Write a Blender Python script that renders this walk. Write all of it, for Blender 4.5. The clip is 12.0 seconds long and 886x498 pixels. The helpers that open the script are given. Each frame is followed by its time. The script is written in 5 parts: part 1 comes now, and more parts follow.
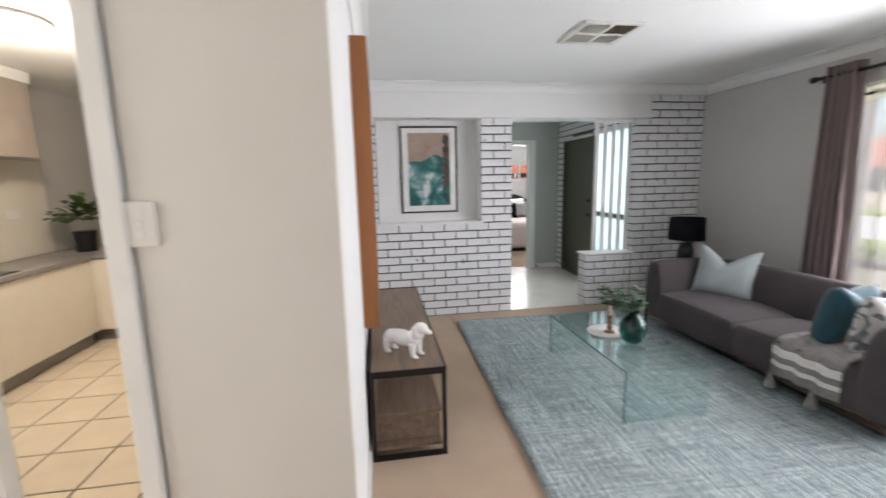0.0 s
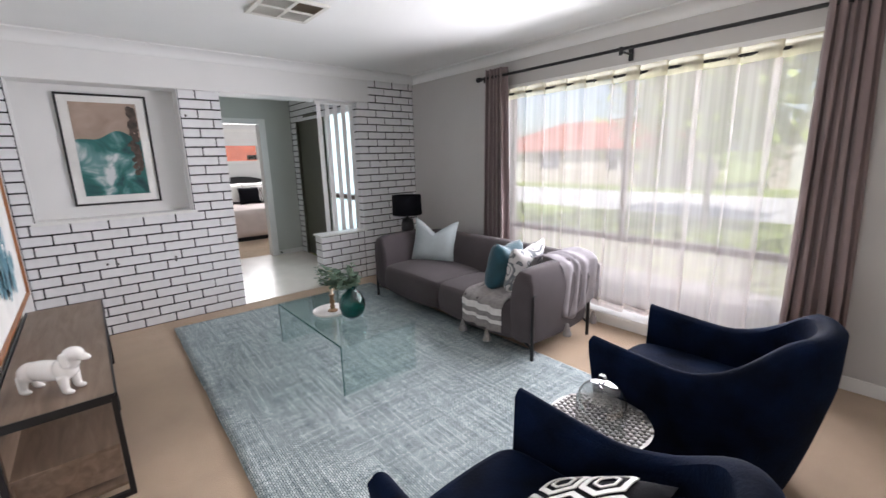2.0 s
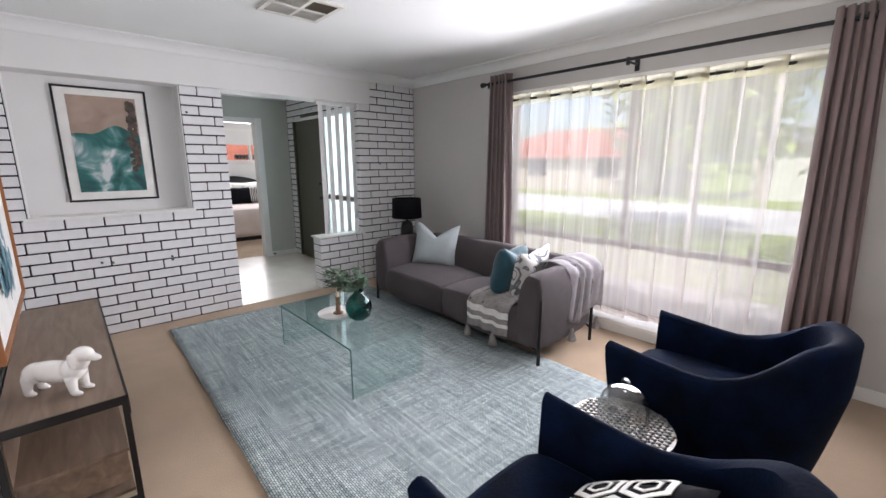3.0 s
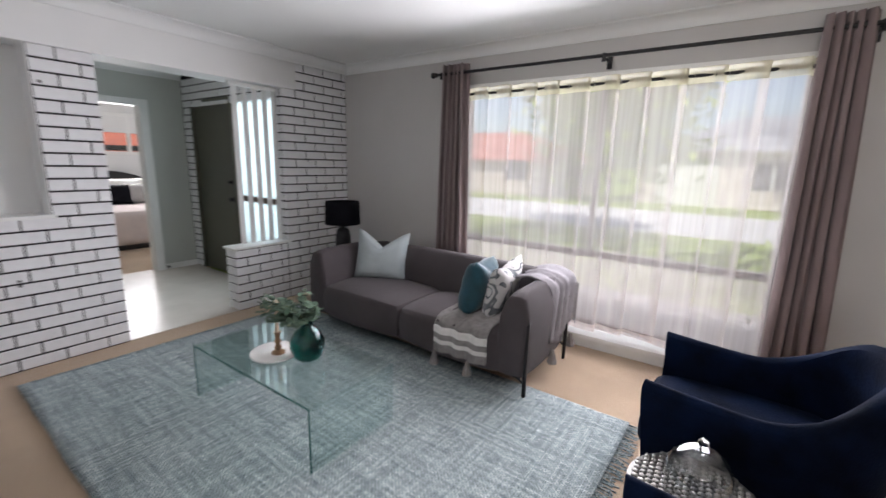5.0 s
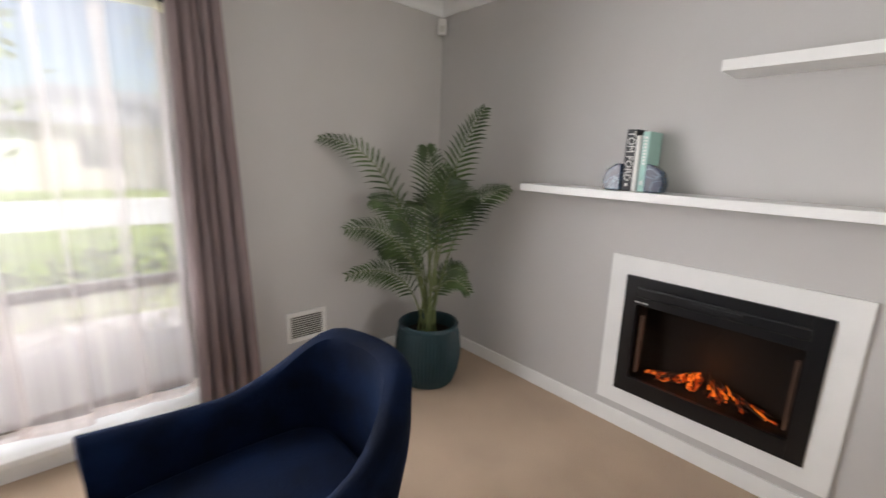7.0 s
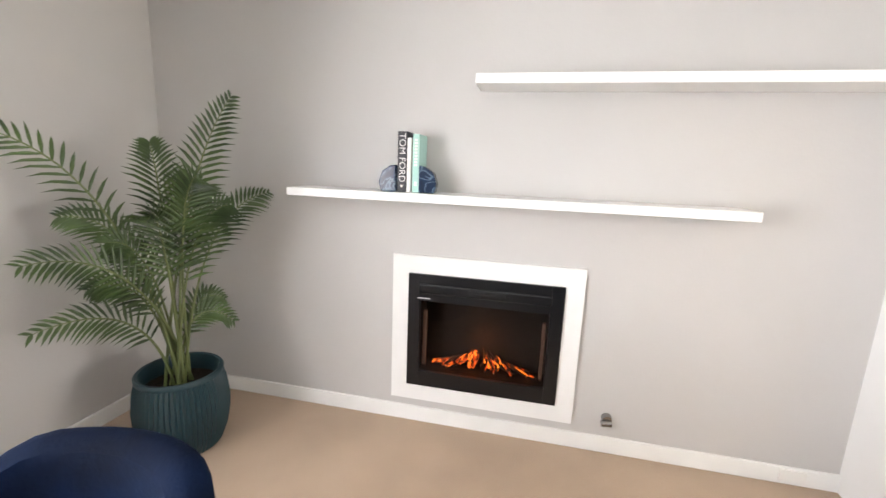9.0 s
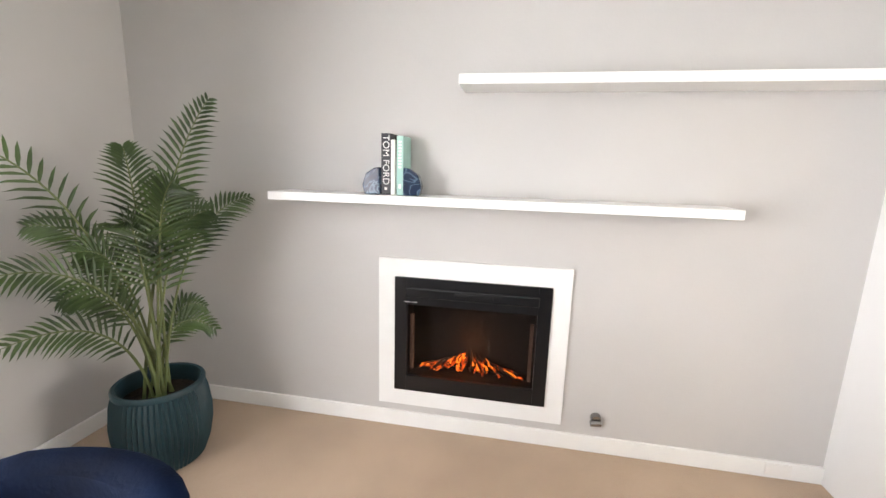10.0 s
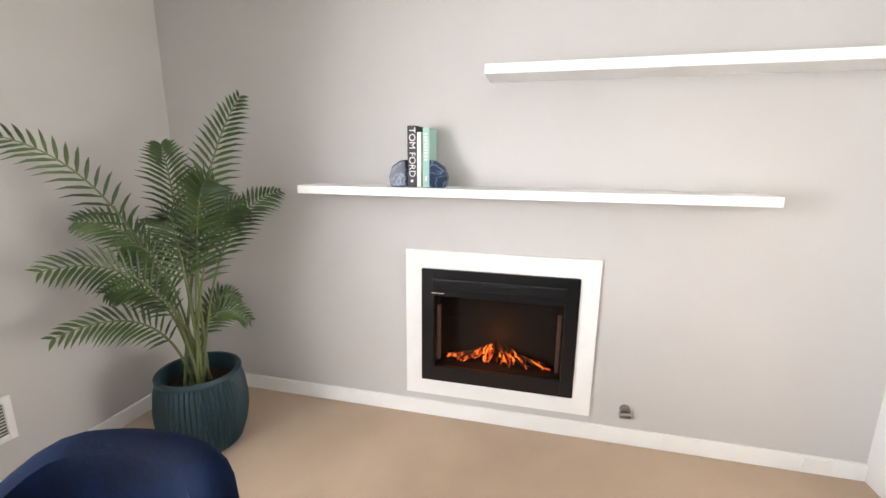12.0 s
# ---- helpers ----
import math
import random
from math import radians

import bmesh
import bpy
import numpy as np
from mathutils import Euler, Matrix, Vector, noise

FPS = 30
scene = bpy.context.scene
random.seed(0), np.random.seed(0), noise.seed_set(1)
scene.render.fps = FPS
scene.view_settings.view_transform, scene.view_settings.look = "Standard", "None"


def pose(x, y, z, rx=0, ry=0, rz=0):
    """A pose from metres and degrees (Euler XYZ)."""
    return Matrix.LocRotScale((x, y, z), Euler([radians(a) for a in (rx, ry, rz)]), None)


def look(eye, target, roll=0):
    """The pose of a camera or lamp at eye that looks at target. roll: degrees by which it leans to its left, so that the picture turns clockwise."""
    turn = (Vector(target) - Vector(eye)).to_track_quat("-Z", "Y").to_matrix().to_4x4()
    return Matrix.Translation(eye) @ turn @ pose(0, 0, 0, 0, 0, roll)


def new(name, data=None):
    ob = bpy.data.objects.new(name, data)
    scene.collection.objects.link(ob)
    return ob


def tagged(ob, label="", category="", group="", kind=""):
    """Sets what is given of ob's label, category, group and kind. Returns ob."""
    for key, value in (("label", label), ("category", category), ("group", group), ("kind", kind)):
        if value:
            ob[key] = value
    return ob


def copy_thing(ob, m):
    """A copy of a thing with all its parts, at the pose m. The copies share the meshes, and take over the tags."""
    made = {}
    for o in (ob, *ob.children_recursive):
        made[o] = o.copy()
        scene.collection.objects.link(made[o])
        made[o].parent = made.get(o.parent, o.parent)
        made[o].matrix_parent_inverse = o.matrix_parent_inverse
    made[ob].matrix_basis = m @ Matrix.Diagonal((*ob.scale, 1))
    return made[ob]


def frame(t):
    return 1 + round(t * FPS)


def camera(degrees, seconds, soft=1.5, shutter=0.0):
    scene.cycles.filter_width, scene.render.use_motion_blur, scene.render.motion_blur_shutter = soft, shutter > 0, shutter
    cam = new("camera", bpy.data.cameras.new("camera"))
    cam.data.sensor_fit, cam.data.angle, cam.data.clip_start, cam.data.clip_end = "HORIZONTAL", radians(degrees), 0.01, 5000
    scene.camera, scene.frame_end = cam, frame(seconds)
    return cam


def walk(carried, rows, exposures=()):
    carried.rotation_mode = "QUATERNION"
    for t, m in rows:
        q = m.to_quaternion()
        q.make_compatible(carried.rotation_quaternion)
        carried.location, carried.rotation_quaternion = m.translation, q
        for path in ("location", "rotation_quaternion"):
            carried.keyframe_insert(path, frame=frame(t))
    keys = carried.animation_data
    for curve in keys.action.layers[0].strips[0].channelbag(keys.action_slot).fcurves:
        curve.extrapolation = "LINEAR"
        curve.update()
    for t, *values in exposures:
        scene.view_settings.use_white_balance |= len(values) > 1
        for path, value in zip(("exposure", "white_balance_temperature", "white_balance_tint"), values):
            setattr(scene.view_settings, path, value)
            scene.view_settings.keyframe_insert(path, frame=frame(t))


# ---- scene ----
cam = camera(93.4, 12.0, shutter=0.5)
PATH = [
    (0, (-0.019, 0.06, 1.438), (0.282, 2.011, 1.118), -1.3),
    (0.5, (0.137, 0.027, 1.42), (0.754, 1.894, 1.053), -1.5),
    (1, (0.24, 0.002, 1.41), (1.157, 1.733, 1.003), -1.6),
    (1.5, (0.316, -0.04, 1.421), (1.439, 1.558, 0.991), -1.7),
    (2, (0.328, -0.055, 1.431), (1.586, 1.439, 1.001), -1.5),
    (2.5, (0.284, -0.02, 1.426), (1.605, 1.424, 1.013), -0.9),
    (3, (0.209, 0.056, 1.424), (1.523, 1.507, 1.014), -0.1),
    (5, (0.318, 0.699, 1.416), (1.921, 1.824, 1.01), 1.5),
    (5.5, (0.513, 0.931, 1.376), (2.41, 1.443, 1.001), 1.5),
    (6, (0.74, 0.969, 1.41), (2.689, 0.779, 1.001), 1.5),
    (6.5, (1.066, 0.898, 1.377), (2.839, 0.069, 0.962), 1.5),
    (7, (1.264, 0.842, 1.365), (2.717, -0.467, 0.944), 1.9),
    (7.5, (1.474, 0.87, 1.37), (2.556, -0.761, 0.954), 2.5),
    (9.5, (1.539, 0.77, 1.373), (1.903, -1.159, 0.991), 1.8),
    (10, (1.539, 0.767, 1.375), (1.895, -1.164, 0.996), 1.6),
    (10.5, (1.542, 0.763, 1.364), (1.927, -1.162, 0.981), 1.1),
    (11, (1.547, 0.766, 1.366), (1.982, -1.146, 0.974), 0.6),
    (11.5, (1.561, 0.775, 1.38), (2.014, -1.131, 0.976), 0.5),
    (12, (1.553, 0.781, 1.372), (2.014, -1.12, 0.956), 0.5),
]
EXPOSURES = [(0, 0.06, 6350, 11), (1.0, 0.02, 6300, 12), (2.5, 0.05, 6300, 14), (5.0, -0.17, 6300, 14), (5.5, -0.28, 6400, 15), (6.0, -0.15, 6450, 15), (6.5, 0.0, 6450, 15), (7.0, 0.12, 6500, 11), (7.5, 0.66, 6500, 12), (9.5, 0.94, 6500, 10), (12, 0.94, 6500, 10)]
walk(cam, [(t, look(eye, target, roll)) for t, eye, target, roll in PATH], EXPOSURES)

# ---------------- light ----------------
world = bpy.data.worlds.new("world")
scene.world = world
world.use_nodes = True
wn = world.node_tree.nodes
sky = wn.new("ShaderNodeTexSky")
sky.sky_type = 'NISHITA'
sky.sun_disc = False
sky.sun_elevation = radians(52)
sky.sun_rotation = radians(240)
sky.air_density, sky.dust_density = 1.0, 2.0
wn["Background"].inputs[1].default_value = 0.15
world.node_tree.links.new(sky.outputs[0], wn["Background"].inputs[0])
sun = new("sun", bpy.data.lights.new("sun", 'SUN'))
sun.data.energy, sun.data.angle, sun.data.color = 5.0, radians(0.6), (1.0, 0.95, 0.87)
sun.matrix_world = look((-14, -8, 20), (0, 0, 0))


def area(name, eye, target, w, h, watts, color):
    ob = new(name, bpy.data.lights.new(name, 'AREA'))
    ob.data.shape, ob.data.size, ob.data.size_y = 'RECTANGLE', w, h
    ob.data.energy, ob.data.color = watts, color
    ob.matrix_world = look(eye, target)
    return ob


# area lamps standing in for daylight at front window, door sidelight and bedroom window
# this one stands inside the room, just in front of the sheer
area("window_daylight", (3.47, 1.60, 1.30), (0, 1.60, 0.86), 2.10, 1.35, 76, (1.0, 0.965, 0.99)).data.spread = radians(155)
# added lamp outside the glass that brightens the haze of the sheer
area("sheer_backlight", (3.88, 1.65, 1.2), (3.6, 1.65, 1.15), 2.3, 1.8, 41, (0.98, 0.98, 1.0))
area("sidelight_daylight", (3.02, 4.98, 1.25), (0, 4.98, 1.0), 0.75, 1.5, 12, (0.93, 0.98, 1.0))
area("bedroom_daylight", (2.9, 9.45, 1.5), (2.4, 5, 0.8), 1.5, 1.0, 52, (1.0, 0.97, 0.95))
# added fill lamp at an invented, unseen opening of the dining end
area("dining_fill", (-3.66, 0.15, 1.35), (1.5, 0.0, 1.2), 1.85, 1.45, 64, (1.0, 0.94, 0.91))
kl = new("kitchen_light_glow", bpy.data.lights.new("kitchen_light_glow", 'POINT'))
kl.data.energy, kl.data.color, kl.data.shadow_soft_size = 80, (1.0, 0.86, 0.7), 0.15
kl.location = (-2.02, 2.92, 2.22)

# ---------------- materials ----------------


def mat(name, color, rough=0.6, metal=0.0, var=0.08, scale=6.0, bump=0.0, bscale=120.0, sheen=0.0, per=0.0, color2=None, coat=0.0, stretch=(1, 1, 1)):
    """Painted, woven or cast surface: two-tone noise, fine relief; matt cloth (rough over 0.8) has hardly any gloss."""
    m = bpy.data.materials.new(name)
    m.use_nodes = True
    nt = m.node_tree
    n, l = nt.nodes, nt.links
    b = n["Principled BSDF"]
    b.inputs["Roughness"].default_value = rough
    b.inputs["Metallic"].default_value = metal
    b.inputs["Sheen Weight"].default_value = sheen
    if rough > 0.8:
        b.inputs["Specular IOR Level"].default_value = 0.1
    b.inputs["Coat Weight"].default_value = coat
    tc = n.new("ShaderNodeTexCoord")
    mp = n.new("ShaderNodeMapping")
    mp.inputs["Scale"].default_value = stretch
    l.new(tc.outputs["Object"], mp.inputs[0])
    nz = n.new("ShaderNodeTexNoise")
    nz.inputs["Scale"].default_value, nz.inputs["Detail"].default_value = scale, 6
    l.new(mp.outputs[0], nz.inputs["Vector"])
    ramp = n.new("ShaderNodeValToRGB")
    c2 = color2 or [min(1, c * (1 + var)) for c in color]
    ramp.color_ramp.elements[0].color = (*[c * (1 - var) for c in color], 1)
    ramp.color_ramp.elements[1].color = (*c2, 1)
    ramp.color_ramp.elements[0].position, ramp.color_ramp.elements[1].position = 0.32, 0.68
    l.new(nz.outputs["Fac"], ramp.inputs[0])
    out = ramp.outputs[0]
    if per:
        oi = n.new("ShaderNodeObjectInfo")
        mr = n.new("ShaderNodeMapRange")
        mr.inputs["To Min"].default_value, mr.inputs["To Max"].default_value = 1 - per, 1 + per
        l.new(oi.outputs["Random"], mr.inputs["Value"])
        hs = n.new("ShaderNodeHueSaturation")
        l.new(mr.outputs[0], hs.inputs["Value"])
        l.new(out, hs.inputs["Color"])
        out = hs.outputs[0]
    l.new(out, b.inputs["Base Color"])
    if bump:
        n2 = n.new("ShaderNodeTexNoise")
        n2.inputs["Scale"].default_value, n2.inputs["Detail"].default_value = bscale, 4
        l.new(mp.outputs[0], n2.inputs["Vector"])
        bp = n.new("ShaderNodeBump")
        bp.inputs["Strength"].default_value, bp.inputs["Distance"].default_value = bump, 0.01
        l.new(n2.outputs["Fac"], bp.inputs["Height"])
        l.new(bp.outputs[0], b.inputs["Normal"])
    return m


def emit(name, color, power):
    m = bpy.data.materials.new(name)
    m.use_nodes = True
    b = m.node_tree.nodes["Principled BSDF"]
    b.inputs["Base Color"].default_value = (*color, 1)
    b.inputs["Emission Color"].default_value = (*color, 1)
    b.inputs["Emission Strength"].default_value = power
    return m


def glass(name, color, rough=0.0, thin=True, gloss=0.035):
    """A pane: straight-through light with a little gloss; a solid: refracting glass."""
    m = bpy.data.materials.new(name)
    m.use_nodes = True
    nt = m.node_tree
    n, l = nt.nodes, nt.links
    if not thin:
        b = n["Principled BSDF"]
        b.inputs["Base Color"].default_value = (*color, 1)
        b.inputs["Transmission Weight"].default_value = 1.0
        b.inputs["Roughness"].default_value = rough
        b.inputs["IOR"].default_value = 1.45
        return m
    n.remove(n["Principled BSDF"])
    tr, gl, mx, fr, pw, ma = (n.new("ShaderNode" + k) for k in ("BsdfTransparent", "BsdfGlossy", "MixShader", "LayerWeight", "Math", "Math"))
    tr.inputs[0].default_value = (*color, 1)
    gl.inputs["Roughness"].default_value = 0.02
    pw.operation, ma.operation = 'POWER', 'MULTIPLY_ADD'
    pw.inputs[1].default_value, ma.inputs[1].default_value, ma.inputs[2].default_value = 4.0, 0.6, gloss
    l.new(fr.outputs["Facing"], pw.inputs[0])
    l.new(pw.outputs[0], ma.inputs[0])
    l.new(ma.outputs[0], mx.inputs[0])
    l.new(tr.outputs[0], mx.inputs[1])
    l.new(gl.outputs[0], mx.inputs[2])
    l.new(mx.outputs[0], n["Material Output"].inputs[0])
    return m


def sheer(name, color, see):
    m = bpy.data.materials.new(name)
    m.use_nodes = True
    nt = m.node_tree
    n, l = nt.nodes, nt.links
    n.remove(n["Principled BSDF"])
    tr, tl, df, m1, m2 = (n.new("ShaderNode" + k) for k in ("BsdfTransparent", "BsdfTranslucent", "BsdfDiffuse", "MixShader", "MixShader"))
    tl.inputs[0].default_value = df.inputs[0].default_value = (*color, 1)
    m1.inputs[0].default_value = 0.55
    l.new(df.outputs[0], m1.inputs[1])
    l.new(tl.outputs[0], m1.inputs[2])
    tc, mp, nz, mr = (n.new("ShaderNode" + k) for k in ("TexCoord", "Mapping", "TexNoise", "MapRange"))
    mp.inputs["Scale"].default_value = (1, 9, 0.25)
    nz.inputs["Scale"].default_value = 2.0
    mr.inputs["From Min"].default_value, mr.inputs["From Max"].default_value = 0.3, 0.7
    mr.inputs["To Min"].default_value, mr.inputs["To Max"].default_value = see - 0.09, see + 0.09
    l.new(tc.outputs["Object"], mp.inputs[0])
    l.new(mp.outputs[0], nz.inputs["Vector"])
    l.new(nz.outputs["Fac"], mr.inputs[0])
    l.new(mr.outputs[0], m2.inputs[0])
    l.new(m1.outputs[0], m2.inputs[1])
    l.new(tr.outputs[0], m2.inputs[2])
    l.new(m2.outputs[0], n["Material Output"].inputs[0])
    return m


def striped(name, a, b, scale, axis, rough=0.9, sharp=0.02, distort=0.0, width=0.5):
    """Two colours in bands across one axis of the thing."""
    m = mat(name, a, rough)
    nt = m.node_tree
    n, l = nt.nodes, nt.links
    w = n.new("ShaderNodeTexWave")
    w.bands_direction = axis
    w.inputs["Scale"].default_value, w.inputs["Distortion"].default_value = scale, distort
    w.inputs["Detail"].default_value = 0
    tc = n.new("ShaderNodeTexCoord")
    l.new(tc.outputs["Object"], w.inputs["Vector"])
    r = n.new("ShaderNodeValToRGB")
    r.color_ramp.elements[0].color, r.color_ramp.elements[1].color = (*a, 1), (*b, 1)
    r.color_ramp.elements[0].position, r.color_ramp.elements[1].position = width - sharp, width + sharp
    l.new(w.outputs["Fac"], r.inputs[0])
    l.new(r.outputs[0], n["Principled BSDF"].inputs["Base Color"])
    return m


def ramped(name, stops, scale=2.0, rough=0.6, detail=6, distort=0.8, stretch=(1, 1, 1), bump=0.0):
    """A noise drawn through several colours."""
    m = mat(name, stops[0][1], rough, bump=bump)
    nt = m.node_tree
    n, l = nt.nodes, nt.links
    tc, mp, nz, r = (n.new("ShaderNode" + k) for k in ("TexCoord", "Mapping", "TexNoise", "ValToRGB"))
    mp.inputs["Scale"].default_value = stretch
    nz.inputs["Scale"].default_value, nz.inputs["Detail"].default_value, nz.inputs["Distortion"].default_value = scale, detail, distort
    l.new(tc.outputs["Object"], mp.inputs[0])
    l.new(mp.outputs[0], nz.inputs["Vector"])
    l.new(nz.outputs["Fac"], r.inputs[0])
    while len(r.color_ramp.elements) < len(stops):
        r.color_ramp.elements.new(0.5)
    for e, (p, c) in zip(r.color_ramp.elements, stops):
        e.position, e.color = p, (*c, 1)
    l.new(r.outputs[0], n["Principled BSDF"].inputs["Base Color"])
    return m


M_wall = mat("grey wall paint", (0.53, 0.517, 0.502), 0.55, var=0.015, scale=3, bump=0.06, bscale=60)
M_white = mat("white wall paint", (0.765, 0.765, 0.755), 0.5, var=0.012, scale=4, bump=0.04, bscale=70)
M_cream = mat("cream wall paint", (0.76, 0.74, 0.70), 0.5, var=0.012, scale=4, bump=0.05, bscale=70)
M_foyer = mat("sage wall paint", (0.53, 0.55, 0.515), 0.55, var=0.02, scale=3, bump=0.05)
M_ceil = mat("ceiling paint", (0.80, 0.81, 0.80), 0.7, var=0.01, scale=3, bump=0.03)
M_gloss = mat("white gloss trim", (0.82, 0.82, 0.80), 0.3, var=0.02, scale=8)
M_brick = ramped("white painted brick", [(0.25, (0.50, 0.49, 0.50)), (0.38, (0.76, 0.76, 0.77)), (0.6, (0.82, 0.82, 0.83)), (0.75, (0.70, 0.70, 0.71))], 9, 0.7, 8, 0.4, bump=0.5)
M_joint = mat("black mortar", (0.025, 0.025, 0.027), 0.9, var=0.3, scale=40, bump=0.4)
M_stain = mat("brick hole", (0.12, 0.11, 0.11), 0.9)
M_carpet = mat("beige carpet", (0.50, 0.375, 0.265), 0.95, var=0.09, scale=2.5, bump=0.7, bscale=260, sheen=0.2)
M_vinyl = mat("pale polished floor", (0.76, 0.70, 0.64), 0.26, var=0.04, scale=5)
M_tile = mat("cream floor tile", (0.74, 0.64, 0.50), 0.3, var=0.05, scale=5, per=0.03)
M_grout = mat("dark grout", (0.17, 0.15, 0.13), 0.9)
M_black = mat("black metal", (0.012, 0.012, 0.013), 0.38, 0.3, var=0.1)
M_fabric_black = mat("black lampshade", (0.008, 0.008, 0.011), 0.85, bump=0.3, bscale=300)
M_sofa = mat("taupe grey upholstery", (0.068, 0.059, 0.062), 0.95, var=0.1, scale=4, bump=0.35, bscale=420, sheen=0.08)
M_navy = mat("navy velvet", (0.0011, 0.0046, 0.0165), 0.9, var=0.55, scale=7, bump=0.22, bscale=90, sheen=0.05)
M_navy.node_tree.nodes["Principled BSDF"].inputs["Sheen Tint"].default_value = (0.05, 0.14, 0.4, 1)
M_walnut = ramped("walnut board", [(0.2, (0.13, 0.085, 0.055)), (0.5, (0.20, 0.14, 0.10)), (0.8, (0.27, 0.20, 0.15))], 3.0, 0.45, 8, 0.6, (9, 1.2, 9), 0.1)
M_oak = mat("tan oak frame", (0.30, 0.115, 0.035), 0.45, var=0.15, scale=12, stretch=(1, 1, 0.1))
M_drape = mat("mauve grey drape", (0.22, 0.168, 0.165), 0.9, var=0.06, scale=5, bump=0.15, bscale=500, sheen=0.2)
M_sheer = sheer("ivory sheer", (0.75, 0.69, 0.675), 0.57)
M_hem = sheer("ivory hem", (0.85, 0.76, 0.72), 0.2)
M_top = sheer("cream heading tape", (0.62, 0.57, 0.44), 0.22)
M_tglass = glass("table glass", (0.905, 0.957, 0.948), gloss=0.06)
M_tedge = mat("green glass edge", (0.04, 0.12, 0.11), 0.12, var=0.1)
M_pane = glass("window glass", (0.97, 0.99, 0.99))
M_cloche = glass("clear cloche glass", (0.94, 0.95, 0.95), gloss=0.10)
M_frost = sheer("obscured pale glass", (0.80, 0.92, 0.93), 0.25)
M_lower = sheer("obscured lower glass", (0.78, 0.72, 0.70), 0.72)
M_vase = glass("teal vase glass", (0.05, 0.27, 0.25), 0.02, thin=False)
M_knob = glass("solid glass knob", (0.97, 0.98, 0.98), 0.0, thin=False)
M_ceramic = mat("white ceramic", (0.84, 0.82, 0.79), 0.22, var=0.02, coat=0.4)
M_marble = mat("white marble", (0.82, 0.80, 0.78), 0.25, var=0.06, scale=9)
M_wax = mat("candle wax", (0.72, 0.60, 0.45), 0.5)
M_brass = mat("bronze holder", (0.32, 0.20, 0.12), 0.35, 0.8)
M_leaf = mat("palm leaf", (0.024, 0.054, 0.016), 0.42, var=0.45, scale=6, color2=(0.075, 0.13, 0.03))
M_stem = mat("palm stem", (0.13, 0.16, 0.055), 0.5, var=0.2)
M_euc = mat("eucalyptus leaf", (0.10, 0.16, 0.11), 0.6, var=0.3, scale=20)
M_pot = mat("dark teal glaze", (0.009, 0.034, 0.043), 0.5, var=0.2, scale=6)
M_soil = mat("potting soil", (0.03, 0.022, 0.016), 0.95, var=0.4, scale=40, bump=0.8)
M_silver = mat("hammered silver", (0.19, 0.185, 0.175), 0.38, 1.0, var=0.15, scale=30)
M_dark = mat("black enamel", (0.004, 0.004, 0.005), 0.3, var=0.1)
M_fireglass = glass("fire glass", (0.75, 0.72, 0.7), gloss=0.01)
M_inner = mat("firebox brown", (0.012, 0.009, 0.007), 0.7, var=0.3)
M_steel = mat("chrome", (0.35, 0.34, 0.33), 0.22, 1.0)
M_olive = mat("olive door paint", (0.082, 0.083, 0.058), 0.4, var=0.05)
M_brown = mat("brown window frame", (0.13, 0.095, 0.075), 0.5)
M_slat = mat("blind fabric", (0.78, 0.78, 0.77), 0.7, var=0.02)
M_cush = mat("pale aqua cushion", (0.36, 0.405, 0.415), 0.9, var=0.06, scale=8, bump=0.3, bscale=250, sheen=0.3)
M_teal = mat("deep teal velvet", (0.003, 0.050, 0.072), 0.8, var=0.35, scale=9, bump=0.3, bscale=200, sheen=0.3)
M_leafcush = ramped("leaf print linen", [(0.44, (0.52, 0.51, 0.50)), (0.47, (0.10, 0.11, 0.12)), (0.56, (0.22, 0.23, 0.24)), (0.59, (0.52, 0.51, 0.50))], 7, 0.9, 1, 1.5)
M_throw = mat("grey knit throw", (0.25, 0.235, 0.23), 0.95, var=0.15, scale=30, bump=0.6, bscale=300)
M_throw2 = mat("cream knit stripe", (0.70, 0.68, 0.66), 0.95, var=0.08, scale=30, bump=0.6, bscale=300)
M_throwpale = mat("pale grey throw", (0.24, 0.225, 0.24), 0.95, var=0.08, scale=20, bump=0.5, bscale=300)
M_bed = mat("blush linen", (0.70, 0.62, 0.60), 0.9, var=0.05)
M_grass = mat("lawn", (0.27, 0.34, 0.08), 0.95, var=0.3, scale=1.5, bump=0.5)
M_road = mat("pale concrete road", (0.60, 0.58, 0.56), 0.9, var=0.08, scale=1)
M_roof = mat("red roof tile", (0.42, 0.12, 0.07), 0.8, var=0.2, scale=2)
M_house = mat("cream render", (0.50, 0.43, 0.37), 0.9, var=0.06)
M_bark = mat("bark", (0.20, 0.17, 0.14), 0.9, var=0.3, scale=8, bump=0.6)
M_tree = mat("tree leaf", (0.32, 0.38, 0.09), 0.7, var=0.4, scale=3)
M_hedge = mat("hedge leaf", (0.24, 0.31, 0.07), 0.7, var=0.4, scale=6)
M_cab = mat("cream cabinet", (0.76, 0.71, 0.62), 0.35, var=0.02)
M_stone = mat("grey laminate", (0.25, 0.235, 0.22), 0.3, var=0.2, scale=60)
M_plate = mat("white plastic", (0.80, 0.79, 0.76), 0.35, var=0.01)
M_vent = mat("dark duct", (0.09, 0.085, 0.07), 0.8)
M_slatv = mat("aged white vane", (0.66, 0.65, 0.60), 0.5)
# dark copy of the white vane, with shade put into the colour
M_vane_shade = mat("white vane in painted shade", (0.16, 0.13, 0.09), 0.6)
M_glow = emit("lamp diffuser", (1.0, 0.86, 0.72), 6.0)
